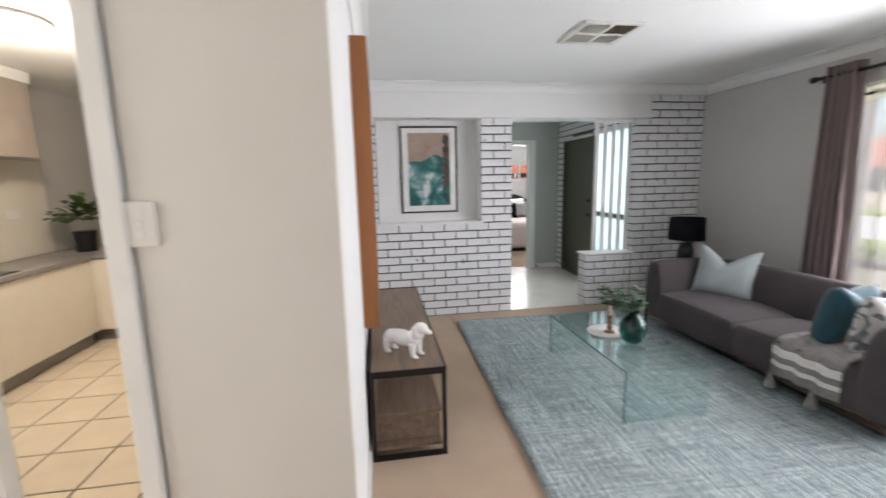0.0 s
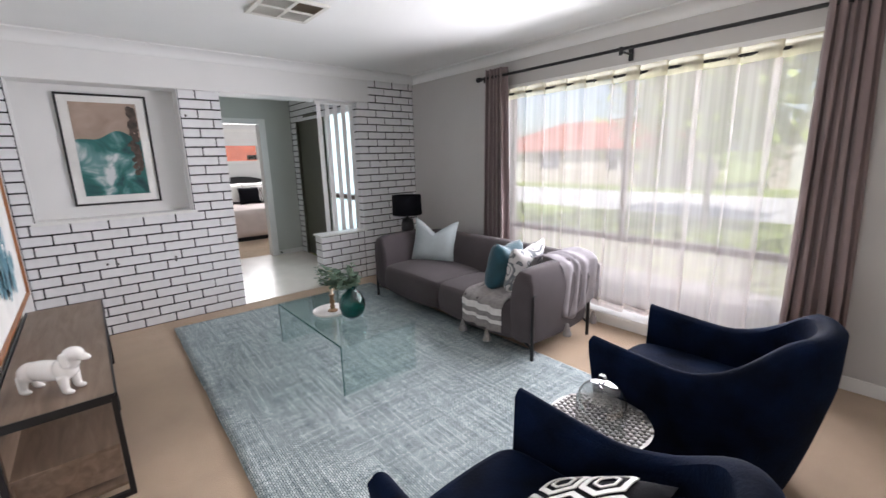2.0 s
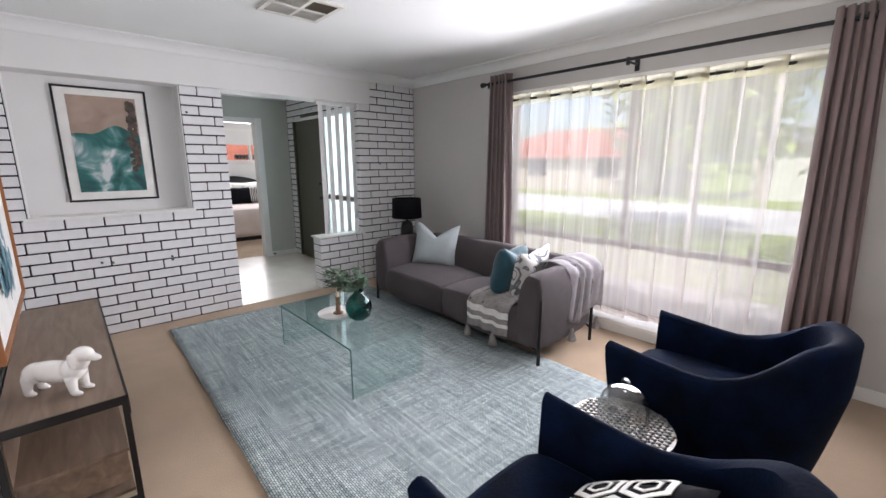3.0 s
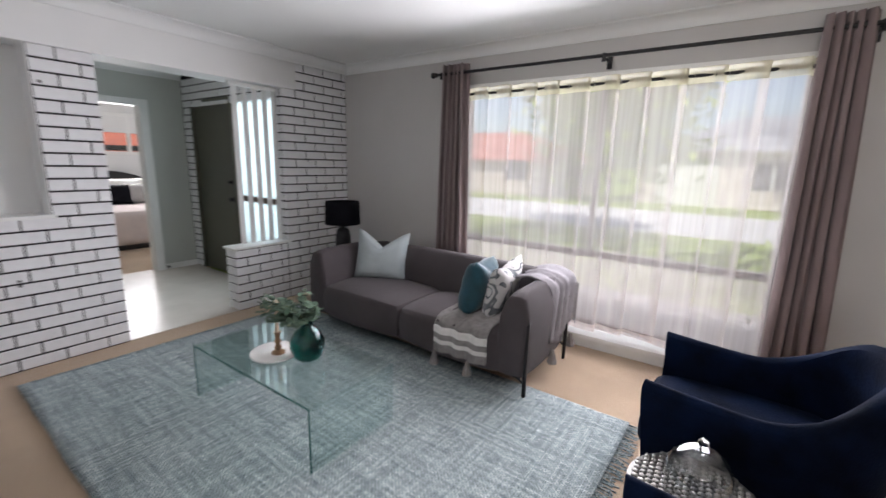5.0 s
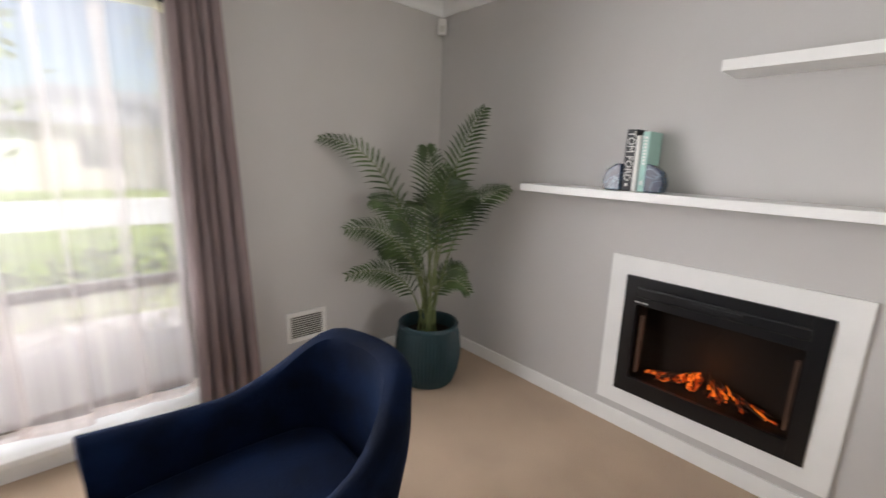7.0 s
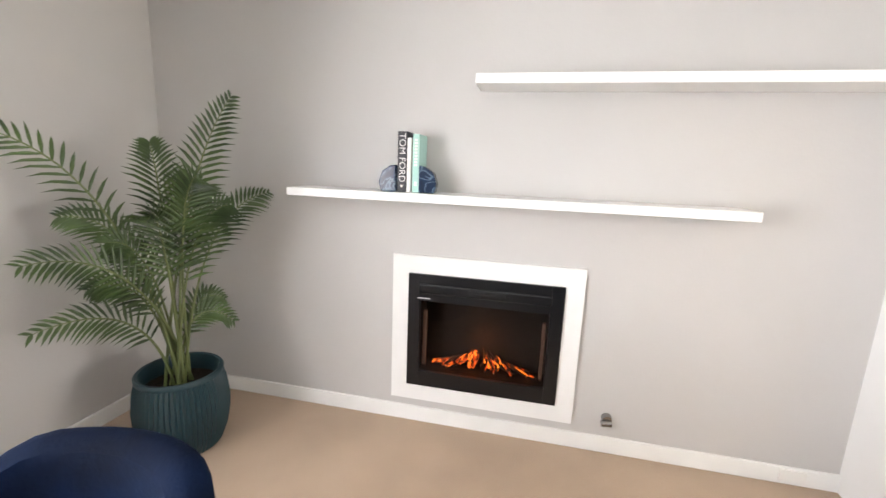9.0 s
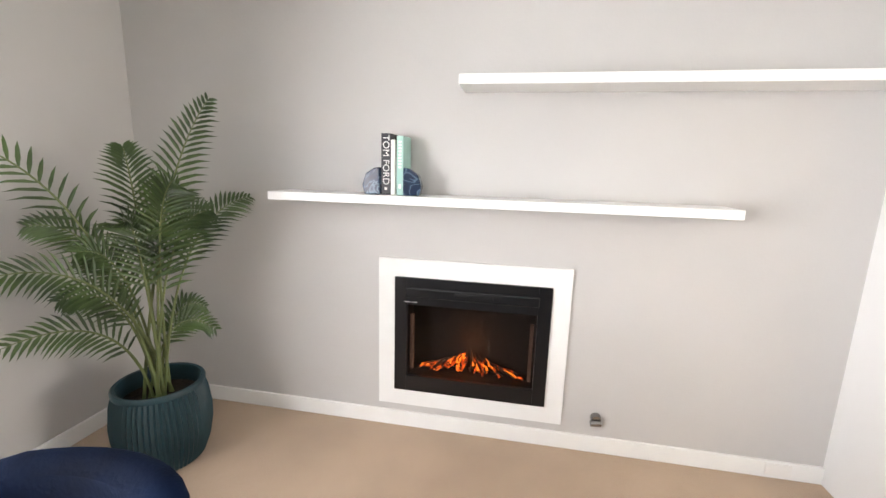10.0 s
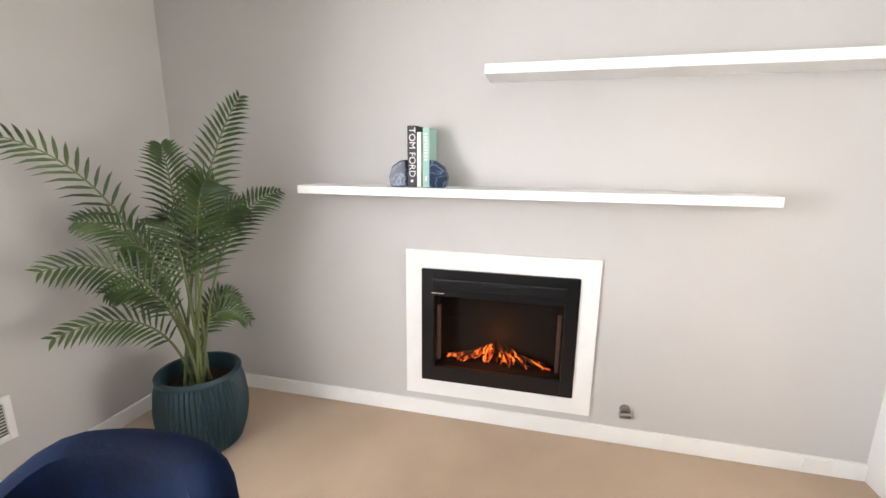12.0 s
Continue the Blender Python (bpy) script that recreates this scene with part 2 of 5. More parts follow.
M_ink = mat("ink", (0.015, 0.016, 0.02), 0.5)
M_paper = mat("paper", (0.80, 0.79, 0.76), 0.6)
M_mint = mat("mint cover", (0.36, 0.58, 0.52), 0.45, var=0.05)
M_agate = ramped("blue agate", [(0.3, (0.006, 0.010, 0.028)), (0.47, (0.012, 0.03, 0.07)), (0.51, (0.13, 0.20, 0.27)), (0.55, (0.010, 0.022, 0.055))], 9, 0.15, 2, 2.0)
M_sand = ramped("beach sand print", [(0.3, (0.30, 0.22, 0.175)), (0.7, (0.42, 0.32, 0.26))], 6, 0.5)
M_sea = ramped("surf print", [(0.34, (0.008, 0.045, 0.05)), (0.48, (0.02, 0.14, 0.13)), (0.56, (0.13, 0.27, 0.27)), (0.64, (0.60, 0.63, 0.64))], 4.2, 0.5, 10, 0.9)
M_rock = ramped("rock print", [(0.3, (0.025, 0.02, 0.018)), (0.7, (0.12, 0.085, 0.065))], 22, 0.5)
M_blue1 = ramped("teal brush paint", [(0.3, (0.035, 0.10, 0.14)), (0.5, (0.10, 0.24, 0.30)), (0.7, (0.28, 0.42, 0.48))], 9, 0.6, 6, 0.5, (1, 2.5, 0.7))
M_blue2 = ramped("pale teal brush paint", [(0.3, (0.14, 0.30, 0.36)), (0.6, (0.34, 0.48, 0.54)), (0.75, (0.55, 0.62, 0.66))], 9, 0.6, 6, 0.5, (1, 2.5, 0.7))

# rug: rows of short pale stitches over a darker ground, with slubs along both threads
M_rug = mat("woven blue grey rug", (0.3, 0.36, 0.38), 0.95, bump=0.0)
_n, _l = M_rug.node_tree.nodes, M_rug.node_tree.links
_tc, _stitch, _bp, _mul, _rp, _warp = (_n.new("ShaderNode" + k) for k in ("TexCoord", "TexBrick", "Bump", "MixRGB", "ValToRGB", "Mapping"))
_stitch.inputs["Color1"].default_value, _stitch.inputs["Color2"].default_value = (0.42, 0.49, 0.50, 1), (0.68, 0.74, 0.745, 1)
_stitch.inputs["Mortar"].default_value = (0.16, 0.20, 0.21, 1)
_stitch.inputs["Scale"].default_value, _stitch.inputs["Mortar Size"].default_value, _stitch.inputs["Mortar Smooth"].default_value = 1.0, 0.0019, 0.4
_stitch.inputs["Brick Width"].default_value, _stitch.inputs["Row Height"].default_value = 0.021, 0.0105
_warp.inputs["Rotation"].default_value = (0, 0, radians(90))
_l.new(_tc.outputs["Object"], _warp.inputs[0])
_l.new(_warp.outputs[0], _stitch.inputs["Vector"])
_mix = []
for _st, _sc in (((26, 1.1, 1), 2.0), ((1.3, 34, 1), 2.0)):
    _mp, _nz = _n.new("ShaderNodeMapping"), _n.new("ShaderNodeTexNoise")
    _mp.inputs["Scale"].default_value = _st
    _nz.inputs["Scale"].default_value, _nz.inputs["Detail"].default_value = _sc, 4
    _l.new(_tc.outputs["Object"], _mp.inputs[0])
    _l.new(_mp.outputs[0], _nz.inputs["Vector"])
    _mix.append(_nz)
_add = _n.new("ShaderNodeMath")
_l.new(_mix[0].outputs["Fac"], _add.inputs[0])
_l.new(_mix[1].outputs["Fac"], _add.inputs[1])
_half = _n.new("ShaderNodeMath")
_half.operation = 'MULTIPLY'
_half.inputs[1].default_value = 0.5
_l.new(_add.outputs[0], _half.inputs[0])
_l.new(_half.outputs[0], _rp.inputs[0])
_rp.color_ramp.elements[0].position, _rp.color_ramp.elements[0].color = 0.41, (0.54, 0.57, 0.58, 1)
_rp.color_ramp.elements[1].position, _rp.color_ramp.elements[1].color = 0.59, (1.0, 1.0, 1.0, 1)
_mul.blend_type = 'MULTIPLY'
_mul.inputs[0].default_value = 1.0
_l.new(_stitch.outputs["Color"], _mul.inputs[1])
_l.new(_rp.outputs[0], _mul.inputs[2])
_l.new(_mul.outputs[0], _n["Principled BSDF"].inputs["Base Color"])
_bp.inputs["Strength"].default_value, _bp.inputs["Distance"].default_value, _bp.invert = 0.5, 0.003, True
_l.new(_stitch.outputs["Fac"], _bp.inputs["Height"])
_l.new(_bp.outputs[0], _n["Principled BSDF"].inputs["Normal"])

# ---------------- mesh helpers ----------------


def box(bm, x0, x1, y0, y1, z0, z1, bev=0.0, seg=2):
    m = Matrix.Translation(((x0 + x1) / 2, (y0 + y1) / 2, (z0 + z1) / 2)) @ Matrix.Diagonal((abs(x1 - x0), abs(y1 - y0), abs(z1 - z0), 1))
    r = bmesh.ops.create_cube(bm, size=1, matrix=m)
    if bev:
        es = list({e for v in r["verts"] for e in v.link_edges})
        bmesh.ops.bevel(bm, geom=es, offset=bev, segments=seg, affect='EDGES', profile=0.5)
    return bm


def cyl(bm, p0, p1, r0, r1=None, n=16):
    p0, p1 = Vector(p0), Vector(p1)
    d = p1 - p0
    m = Matrix.Translation((p0 + p1) / 2) @ d.to_track_quat('Z', 'Y').to_matrix().to_4x4()
    bmesh.ops.create_cone(bm, cap_ends=True, segments=n, radius1=r0, radius2=r0 if r1 is None else r1, depth=d.length, matrix=m)
    return bm


def lathe(bm, prof, n=32, c=(0, 0, 0), rib=0.0, ribs=0, cap=True):
    rings = []
    for r, z in prof:
        ring = []
        for i in range(n):
            a = 2 * math.pi * i / n
            k = r + (rib * math.cos(ribs * a) if ribs else 0)
            ring.append(bm.verts.new((c[0] + k * math.cos(a), c[1] + k * math.sin(a), c[2] + z)))
        rings.append(ring)
    for a, b in zip(rings, rings[1:]):
        for i in range(n):
            bm.faces.new((a[i], a[(i + 1) % n], b[(i + 1) % n], b[i]))
    if cap and prof[0][0] > 1e-4:
        bm.faces.new(rings[0][::-1])
    if cap and prof[-1][0] > 1e-4:
        bm.faces.new(rings[-1])
    return bm


def sheet(bm, f, nu, nv, wrap=False):
    g = [[bm.verts.new(f(i / nu, j / nv)) for j in range(nv + 1)] for i in range(nu if wrap else nu + 1)]
    for i in range(nu):
        for j in range(nv):
            k = (i + 1) % len(g)
            bm.faces.new((g[i][j], g[k][j], g[k][j + 1], g[i][j + 1]))
    return bm


def tube(bm, pts, r, n=8):
    pts = [Vector(p) for p in pts]
    rings = []
    for i, p in enumerate(pts):
        d = (pts[min(i + 1, len(pts) - 1)] - pts[max(i - 1, 0)]).normalized()
        q = d.to_track_quat('Z', 'Y')
        rr = r(i / (len(pts) - 1)) if callable(r) else r
        rings.append([bm.verts.new(p + q @ Vector((rr * math.cos(2 * math.pi * k / n), rr * math.sin(2 * math.pi * k / n), 0))) for k in range(n)])
    for a, b in zip(rings, rings[1:]):
        for k in range(n):
            bm.faces.new((a[k], a[(k + 1) % n], b[(k + 1) % n], b[k]))
    bm.faces.new(rings[0][::-1])
    bm.faces.new(rings[-1])
    return bm


def link(name, bm, material, smooth=False):
    bmesh.ops.recalc_face_normals(bm, faces=bm.faces)
    me = bpy.data.meshes.new(name)
    bm.to_mesh(me)
    bm.free()
    me.materials.append(material)
    if smooth:
        for p in me.polygons:
            p.use_smooth = True
        me.set_sharp_from_angle(angle=radians(50))
    return new(name, me)


def part(name, bm, material, parent, label="", smooth=False):
    ob = link(name, bm, material, smooth)
    ob.parent = parent
    if label:
        ob["label"] = label
    return ob


def thing(name, label, category, loc=(0, 0, 0), rz=0.0, group=""):
    ob = new(name)
    ob.empty_display_size = 0.1
    ob.matrix_basis = pose(*loc, 0, 0, rz)
    return tagged(ob, label, category, group)


def struct(name, bm, material, label, category="wall", smooth=False):
    return tagged(link(name, bm, material, smooth), label, category, kind="structure")


def B(*a, **k):
    return box(bmesh.new(), *a, **k)


def soften(ob, levels=2):
    m = ob.modifiers.new("subdivision", 'SUBSURF')
    m.levels = m.render_levels = levels
    return ob


def thick(ob, t, offset=0.0):
    m = ob.modifiers.new("solidify", 'SOLIDIFY')
    m.thickness, m.offset = t, offset
    return ob

# ---------------- structure ----------------
WX, EX, SY, NY, CZ = -0.12, 3.63, -1.22, 4.382, 2.40     # living room: west, east, south, north faces and ceiling
struct("floor_living", B(WX, EX + 0.2, SY - 0.1, NY + 0.02, -0.1, 0), M_carpet, "worn beige cut-pile carpet over the living room", "carpet")
struct("floor_dining", B(-3.7, WX, SY - 0.1, 1.22, -0.1, 0), M_carpet, "beige carpet of the dining end", "carpet")
struct("floor_foyer", B(0.7, 2.87, NY + 0.02, 6.6, -0.1, 0.002), M_vinyl, "pale polished vinyl floor of the entry", "floor")
struct("floor_bedroom", B(0.5, 4.6, 6.6, 9.62, -0.1, 0.0), M_carpet, "beige bedroom carpet", "carpet")
struct("ceiling", B(-5.0, EX + 0.2, SY - 0.1, 9.7, CZ, CZ + 0.1), M_ceil, "flat white plasterboard ceiling", "ceiling")

# east wall round the front window
WY0, WY1, WZ0, WZ1 = 0.42, 2.86, 0.10, 2.09
bm = bmesh.new()
box(bm, EX, EX + 0.2, SY - 0.1, WY0, 0, CZ)
box(bm, EX, EX + 0.2, WY1, NY + 0.25, 0, CZ)
box(bm, EX, EX + 0.2, WY0, WY1, WZ1, CZ)
box(bm, EX, EX + 0.2, WY0, WY1, -0.1, WZ0)
struct("wall_east", bm, M_wall, "smooth grey painted wall with a wide window opening")
bm = bmesh.new()
box(bm, 0.11, 1.41, SY - 0.2, SY, 0, CZ)
box(bm, 2.10, EX + 0.2, SY - 0.2, SY, 0, CZ)
box(bm, 1.41, 2.10, SY - 0.2, SY, 0, 0.285)
box(bm, 1.41, 2.10, SY - 0.2, SY, 0.725, CZ)
struct("wall_south", bm, M_wall, "smooth pale grey painted fireplace wall")
struct("wall_stub", B(-0.01, 0.11, SY - 0.2, SY + 0.42, 0, CZ), M_white, "white painted wall return beside the fireplace wall")
# west wall, with its end face, and the doorway to the kitchen
struct("wall_west", B(WX - 0.12, WX, 1.34, NY + 0.25, 0, CZ), M_white, "white painted wall behind the console")
struct("wall_kitchen", B(-0.635, WX, 1.222, 1.34, 0, CZ, bev=0.005), M_cream, "cream painted wall with a light switch")
struct("wall_kitchen_over", B(-1.065, -0.635, 1.224, 1.34, 2.1, CZ), M_cream, "cream painted wall over the kitchen doorway")
kwall = struct("wall_kitchen_west", B(-3.7, -1.065, 1.236, 1.262, 0, CZ), M_joint, "white painted brick wall beside the kitchen doorway")
struct("trim_kitchen_jamb", B(-0.695, -0.642, 1.205, 1.36, 0, 2.12, bev=0.004), M_gloss, "white painted kitchen door jamb", "door frame")
struct("trim_kitchen_jamb_west", B(-1.06, -1.02, 1.205, 1.262, 0, 2.12, bev=0.004), M_gloss, "white painted kitchen door jamb", "door frame")
struct("trim_kitchen_head", B(-1.06, -0.642, 1.206, 1.36, 2.04, 2.12, bev=0.004), M_gloss, "white painted door head", "door frame")
# dining end behind the start of the walk; its unseen west window opening is added for the fill lamp
bm = bmesh.new()
box(bm, -3.8, -3.7, SY - 0.1, -0.8, 0, CZ)
box(bm, -3.8, -3.7, 1.1, 1.34, 0, CZ)
box(bm, -3.8, -3.7, -0.8, 1.1, 0, 0.6)
box(bm, -3.8, -3.7, -0.8, 1.1, 2.1, CZ)
struct("wall_dining_west", bm, M_cream, "cream painted wall of the dining end")
struct("wall_dining_south", B(-3.7, -0.01, SY - 0.2, SY - 0.05, 0, CZ), M_cream, "cream painted wall of the dining end")

# beam, niche, core of the brick wall
struct("beam", B(WX, 2.98, NY - 0.022, NY + 0.25, 2.070, CZ, bev=0.004), M_white, "white painted boxed beam over the brick wall", "beam")
bm = bmesh.new()
box(bm, WX, 1.401, NY + 0.006, NY + 0.25, 0, 0.99)
box(bm, WX, -0.005, NY + 0.006, NY + 0.25, 0.99, 2.07)
box(bm, 1.065, 1.401, NY + 0.006, NY + 0.25, 0.99, 2.07)
box(bm, 2.285, 2.83, NY + 0.006, NY + 0.175, 0, 0.575)
box(bm, 2.835, EX, NY + 0.006, NY + 0.175, 0, 2.07)
box(bm, 2.985, EX, NY + 0.006, NY + 0.18, 2.07, CZ)
brick_wall = struct("wall_north", bm, M_joint, "white painted brick wall with black joints")
struct("wall_niche", B(-0.005, 1.065, NY + 0.188, NY + 0.25, 0.99, 2.07), M_white, "smooth white plastered back of the picture niche")
struct("wall_niche_reveal_west", B(-0.007, -0.001, NY - 0.002, NY + 0.188, 1.005, 2.07), M_white, "smooth white plastered niche reveal")
struct("wall_niche_reveal_east", B(1.061, 1.067, NY - 0.002, NY + 0.188, 1.005, 2.07), M_white, "smooth white plastered niche reveal")
struct("trim_niche_ledge", B(-0.035, 1.09, NY - 0.018, NY + 0.193, 0.99, 1.013, bev=0.004), M_gloss, "white ledge under the picture niche", "ledge")
struct("trim_half_wall_cap", B(2.255, 2.86, NY - 0.012, NY + 0.195, 0.578, 0.598, bev=0.004), M_gloss, "white cap on the half-height brick wall", "ledge")

# foyer
bm = bmesh.new()
box(bm, 0.7, 1.68, 6.5, 6.6, 0, CZ)
box(bm, 2.42, 2.87, 6.5, 6.6, 0, CZ)
box(bm, 1.68, 2.42, 6.5, 6.6, 1.99, CZ)
struct("wall_foyer_north", bm, M_foyer, "pale sage painted wall with the bedroom doorway")
struct("wall_foyer_west", B(0.6, 0.7, NY + 0.25, 6.6, 0, CZ), M_foyer, "pale sage painted hall wall")
bm = bmesh.new()
box(bm, 2.385, 2.48, 6.47, 6.62, 0, 2.04, bev=0.006)
box(bm, 1.62, 1.68, 6.47, 6.62, 0, 2.04, bev=0.006)
box(bm, 1.68, 2.385, 6.472, 6.62, 1.965, 2.04, bev=0.006)
struct("trim_bedroom_door", bm, M_gloss, "white painted bedroom door frame", "door frame")
DX = 2.87
bm = bmesh.new()
box(bm, DX + 0.006, DX + 0.12, 6.30, 6.6, 0, CZ)
box(bm, DX + 0.006, DX + 0.12, 4.56, 6.30, 2.06, CZ)
box(bm, DX + 0.006, DX + 0.12, 4.56, 5.40, -0.1, 0.40)
door_wall = struct("wall_entry", bm, M_joint, "white painted brick wall round the front door")
struct("trim_foyer_skirting", B(2.48, 2.87, 6.486, 6.5, 0, 0.07, bev=0.003), M_gloss, "white skirting of the entry", "baseboard")

# bedroom shell, window in its north wall
bm = bmesh.new()
box(bm, 0.5, 2.3, 9.5, 9.62, 0, CZ)
box(bm, 3.7, 4.6, 9.5, 9.62, 0, CZ)
box(bm, 2.3, 3.7, 9.5, 9.62, 0, 1.40)
box(bm, 2.3, 3.7, 9.5, 9.62, 2.10, CZ)
box(bm, 0.4, 0.5, 6.6, 9.62, 0, CZ)
box(bm, 4.6, 4.7, 6.5, 9.62, 0, CZ)
box(bm, 2.88, 4.6, 6.5, 6.6, 0, CZ)
struct("wall_bedroom", bm, M_white, "white painted bedroom walls")

# kitchen shell
bm = bmesh.new()
box(bm, -3.3, -3.2, 1.34, 6.2, 0, CZ)
box(bm, -3.2, -0.2, 6.1, 6.2, 0, CZ)
box(bm, -0.28, -0.262, 1.34, 6.2, 0, CZ)
struct("wall_kitchen_back", bm, M_wall, "grey painted kitchen walls")
kfloor = struct("floor_kitchen", B(-3.3, -0.26, 1.225, 6.2, -0.1, -0.004), M_grout, "cream square floor tiles with dark grout", "floor")


def cornice(name, p0, p1, inward):
    """A coved plaster cornice from p0 to p1; inward is the way into the room."""
    bm = bmesh.new()
    prof = [(0.0, -0.088), (0.012, -0.088), (0.018, -0.074)] + [(0.09 - 0.072 * math.cos(a), -0.074 + 0.06 * math.sin(a)) for a in [k * math.pi / 16 for k in range(1, 9)]] + [(0.098, -0.010), (0.098, 0.0)]
    d = Vector(inward)
    for p in (p0, p1):
        for u, w in prof:
            bm.verts.new(Vector((p[0], p[1], CZ)) + d * u + Vector((0, 0, w)))
    bm.verts.ensure_lookup_table()
    k = len(prof)
    for i in range(k - 1):
        bm.faces.new([bm.verts[j] for j in (i, i + 1, i + 1 + k, i + k)])
    return struct(name, bm, M_ceil, "white coved plaster cornice", "cornice", True)


cornice("trim_cornice_east", (EX, SY), (EX, NY), (-1, 0, 0))
cornice("trim_cornice_south", (0.11, SY), (EX, SY), (0, 1, 0))
cornice("trim_cornice_west", (WX, 1.22), (WX, NY), (1, 0, 0))
cornice("trim_cornice_north", (WX, NY - 0.022), (EX, NY - 0.022), (0, -1, 0))
cornice("trim_cornice_foyer", (0.7, 6.5), (2.87, 6.5), (0, -1, 0))
cornice("trim_cornice_kitchen", (-3.2, 6.1), (-0.2, 6.1), (0, -1, 0))
struct("baseboard_south", B(0.11, EX, SY, SY + 0.016, 0, 0.085, bev=0.004), M_gloss, "white gloss skirting board", "baseboard")
struct("baseboard_east", B(EX - 0.016, EX, SY + 0.016, WY0 - 0.06, 0, 0.085, bev=0.004), M_gloss, "white gloss skirting board", "baseboard")
struct("baseboard_east_far", B(EX - 0.016, EX, WY1 + 0.06, NY, 0, 0.085, bev=0.004), M_gloss, "white gloss skirting board", "baseboard")
struct("baseboard_west", B(WX, WX + 0.012, 1.23, NY, 0, 0.07, bev=0.003), M_gloss, "white gloss skirting board", "baseboard")
bm = bmesh.new()
box(bm, EX - 0.10, EX, WY0 - 0.06, WY1 + 0.06, 0, 0.075, bev=0.004)
box(bm, EX - 0.13, EX + 0.10, WY0 - 0.08, WY1 + 0.08, 0.078, 0.112, bev=0.006)
struct("window_sill", bm, M_gloss, "deep white sill board under the front window", "window sill")

# front window
win = thing("window_1", "wide brown framed front window with a low rail", "window", (EX + 0.13, 0, 0))
win["kind"] = "structure"
for y0, y1, z0, z1 in ((WY0, WY0 + 0.04, WZ0, WZ1), (WY1 - 0.04, WY1, WZ0, WZ1), (WY0 + 0.04, WY1 - 0.04, WZ1 - 0.04, WZ1), (WY0 + 0.04, WY1 - 0.04, 0.112, 0.15), (WY0 + 0.04, WY1 - 0.04, 0.69, 0.745), (1.63, 1.67, 0.745, WZ1 - 0.04)):
    part("window_frame", B(-0.02, 0.03, y0, y1, z0, z1, bev=0.003), M_brown, win)
for y0, y1, z0, z1 in ((WY0 + 0.04, 1.63, 0.745, 2.05), (1.67, WY1 - 0.04, 0.745, 2.05), (WY0 + 0.04, WY1 - 0.04, 0.15, 0.705)):
    p = part("pane", B(0.0, 0.005, y0, y1, z0, z1), M_pane if z0 > 0.5 else M_lower, win, "" if z0 > 0.5 else "obscured lower pane")
    p.visible_shadow = False
struct("trim_window_head", B(EX - 0.012, EX + 0.11, WY0 - 0.02, WY1 + 0.02, WZ1 - 0.035, WZ1, bev=0.003), M_gloss, "white window head trim", "trim")

# front door and sidelight
fd = thing("front_door", "closed olive green flush front door", "door", (DX + 0.05, 5.86, 0))
fd["kind"] = "structure"
leaf_ = part("door_leaf", B(-0.02, 0.02, -0.42, 0.42, 0.005, 2.03, bev=0.003), M_olive, fd)
for z, r in ((0.93, 0.026), (1.13, 0.018)):
    bm = cyl(bmesh.new(), (-0.02, -0.36, z), (-0.035, -0.36, z), 0.028, n=20)
    cyl(bm, (-0.035, -0.36, z), (-0.07, -0.36, z), 0.012, r, 16)
    part("door_knob" if z < 1 else "deadbolt", bm, M_black, fd, "black lock furniture", True)
bm = bmesh.new()
box(bm, -0.05, 0.04, 0.42, 0.45, 0, 2.07)
box(bm, -0.05, 0.04, -0.45, -0.42, 0, 2.07)
box(bm, -0.05, 0.04, -0.42, 0.42, 2.035, 2.07)
part("door_frame", bm, M_olive, fd)
sl = thing("window_2", "brown framed sidelight of obscured glass beside the door", "window", (DX + 0.05, 4.98, 0))
sl["kind"] = "structure"
for y0, y1, z0, z1 in ((-0.42, -0.37, 0.4, 2.06), (0.37, 0.42, 0.4, 2.06), (-0.37, 0.37, 2.0, 2.06), (-0.37, 0.37, 0.4, 0.45), (-0.37, 0.37, 0.93, 0.99)):
    part("window_frame", B(-0.025, 0.03, y0, y1, z0, z1, bev=0.003), M_gloss if z1 - z0 > 1 else M_brown, sl)
for z0, z1 in ((0.45, 0.93), (0.99, 2.0)):
    p = part("pane", B(0.0, 0.005, -0.37, 0.37, z0, z1), M_frost, sl)
    p.visible_shadow = False

ds = thing("door_stop", "small black rubber door stop on the skirting", "door stop", (2.50, 6.486, 0.045))
part("stem", cyl(bmesh.new(), (0, 0, 0), (0, -0.05, 0), 0.008, n=12), M_steel, ds, smooth=True)
part("tip", cyl(bmesh.new(), (0, -0.05, 0), (0, -0.075, 0), 0.014, 0.012, 14), M_black, ds, "black rubber tip", True)

# bedroom window
bw = thing("window_3", "white framed bedroom window with a raised blind", "window", (3.0, 9.52, 0))
bw["kind"] = "structure"
for x0, x1, z0, z1 in ((-0.7, -0.64, 1.4, 2.1), (0.64, 0.7, 1.4, 2.1), (-0.64, 0.64, 2.04, 2.1), (-0.64, 0.64, 1.4, 1.46), (0.25, 0.29, 1.46, 2.04)):
    part("window_frame", B(x0, x1, -0.03, 0.05, z0, z1, bev=0.004), M_gloss, bw)
part("blind", B(-0.64, 0.64, -0.028, -0.018, 1.77, 2.04, bev=0.003), M_slat, bw, "white raised blind")
p = part("pane", B(-0.64, 0.64, 0.01, 0.015, 1.46, 2.04), M_pane, bw)
p.visible_shadow = False

# ---------------- living room: large things ----------------


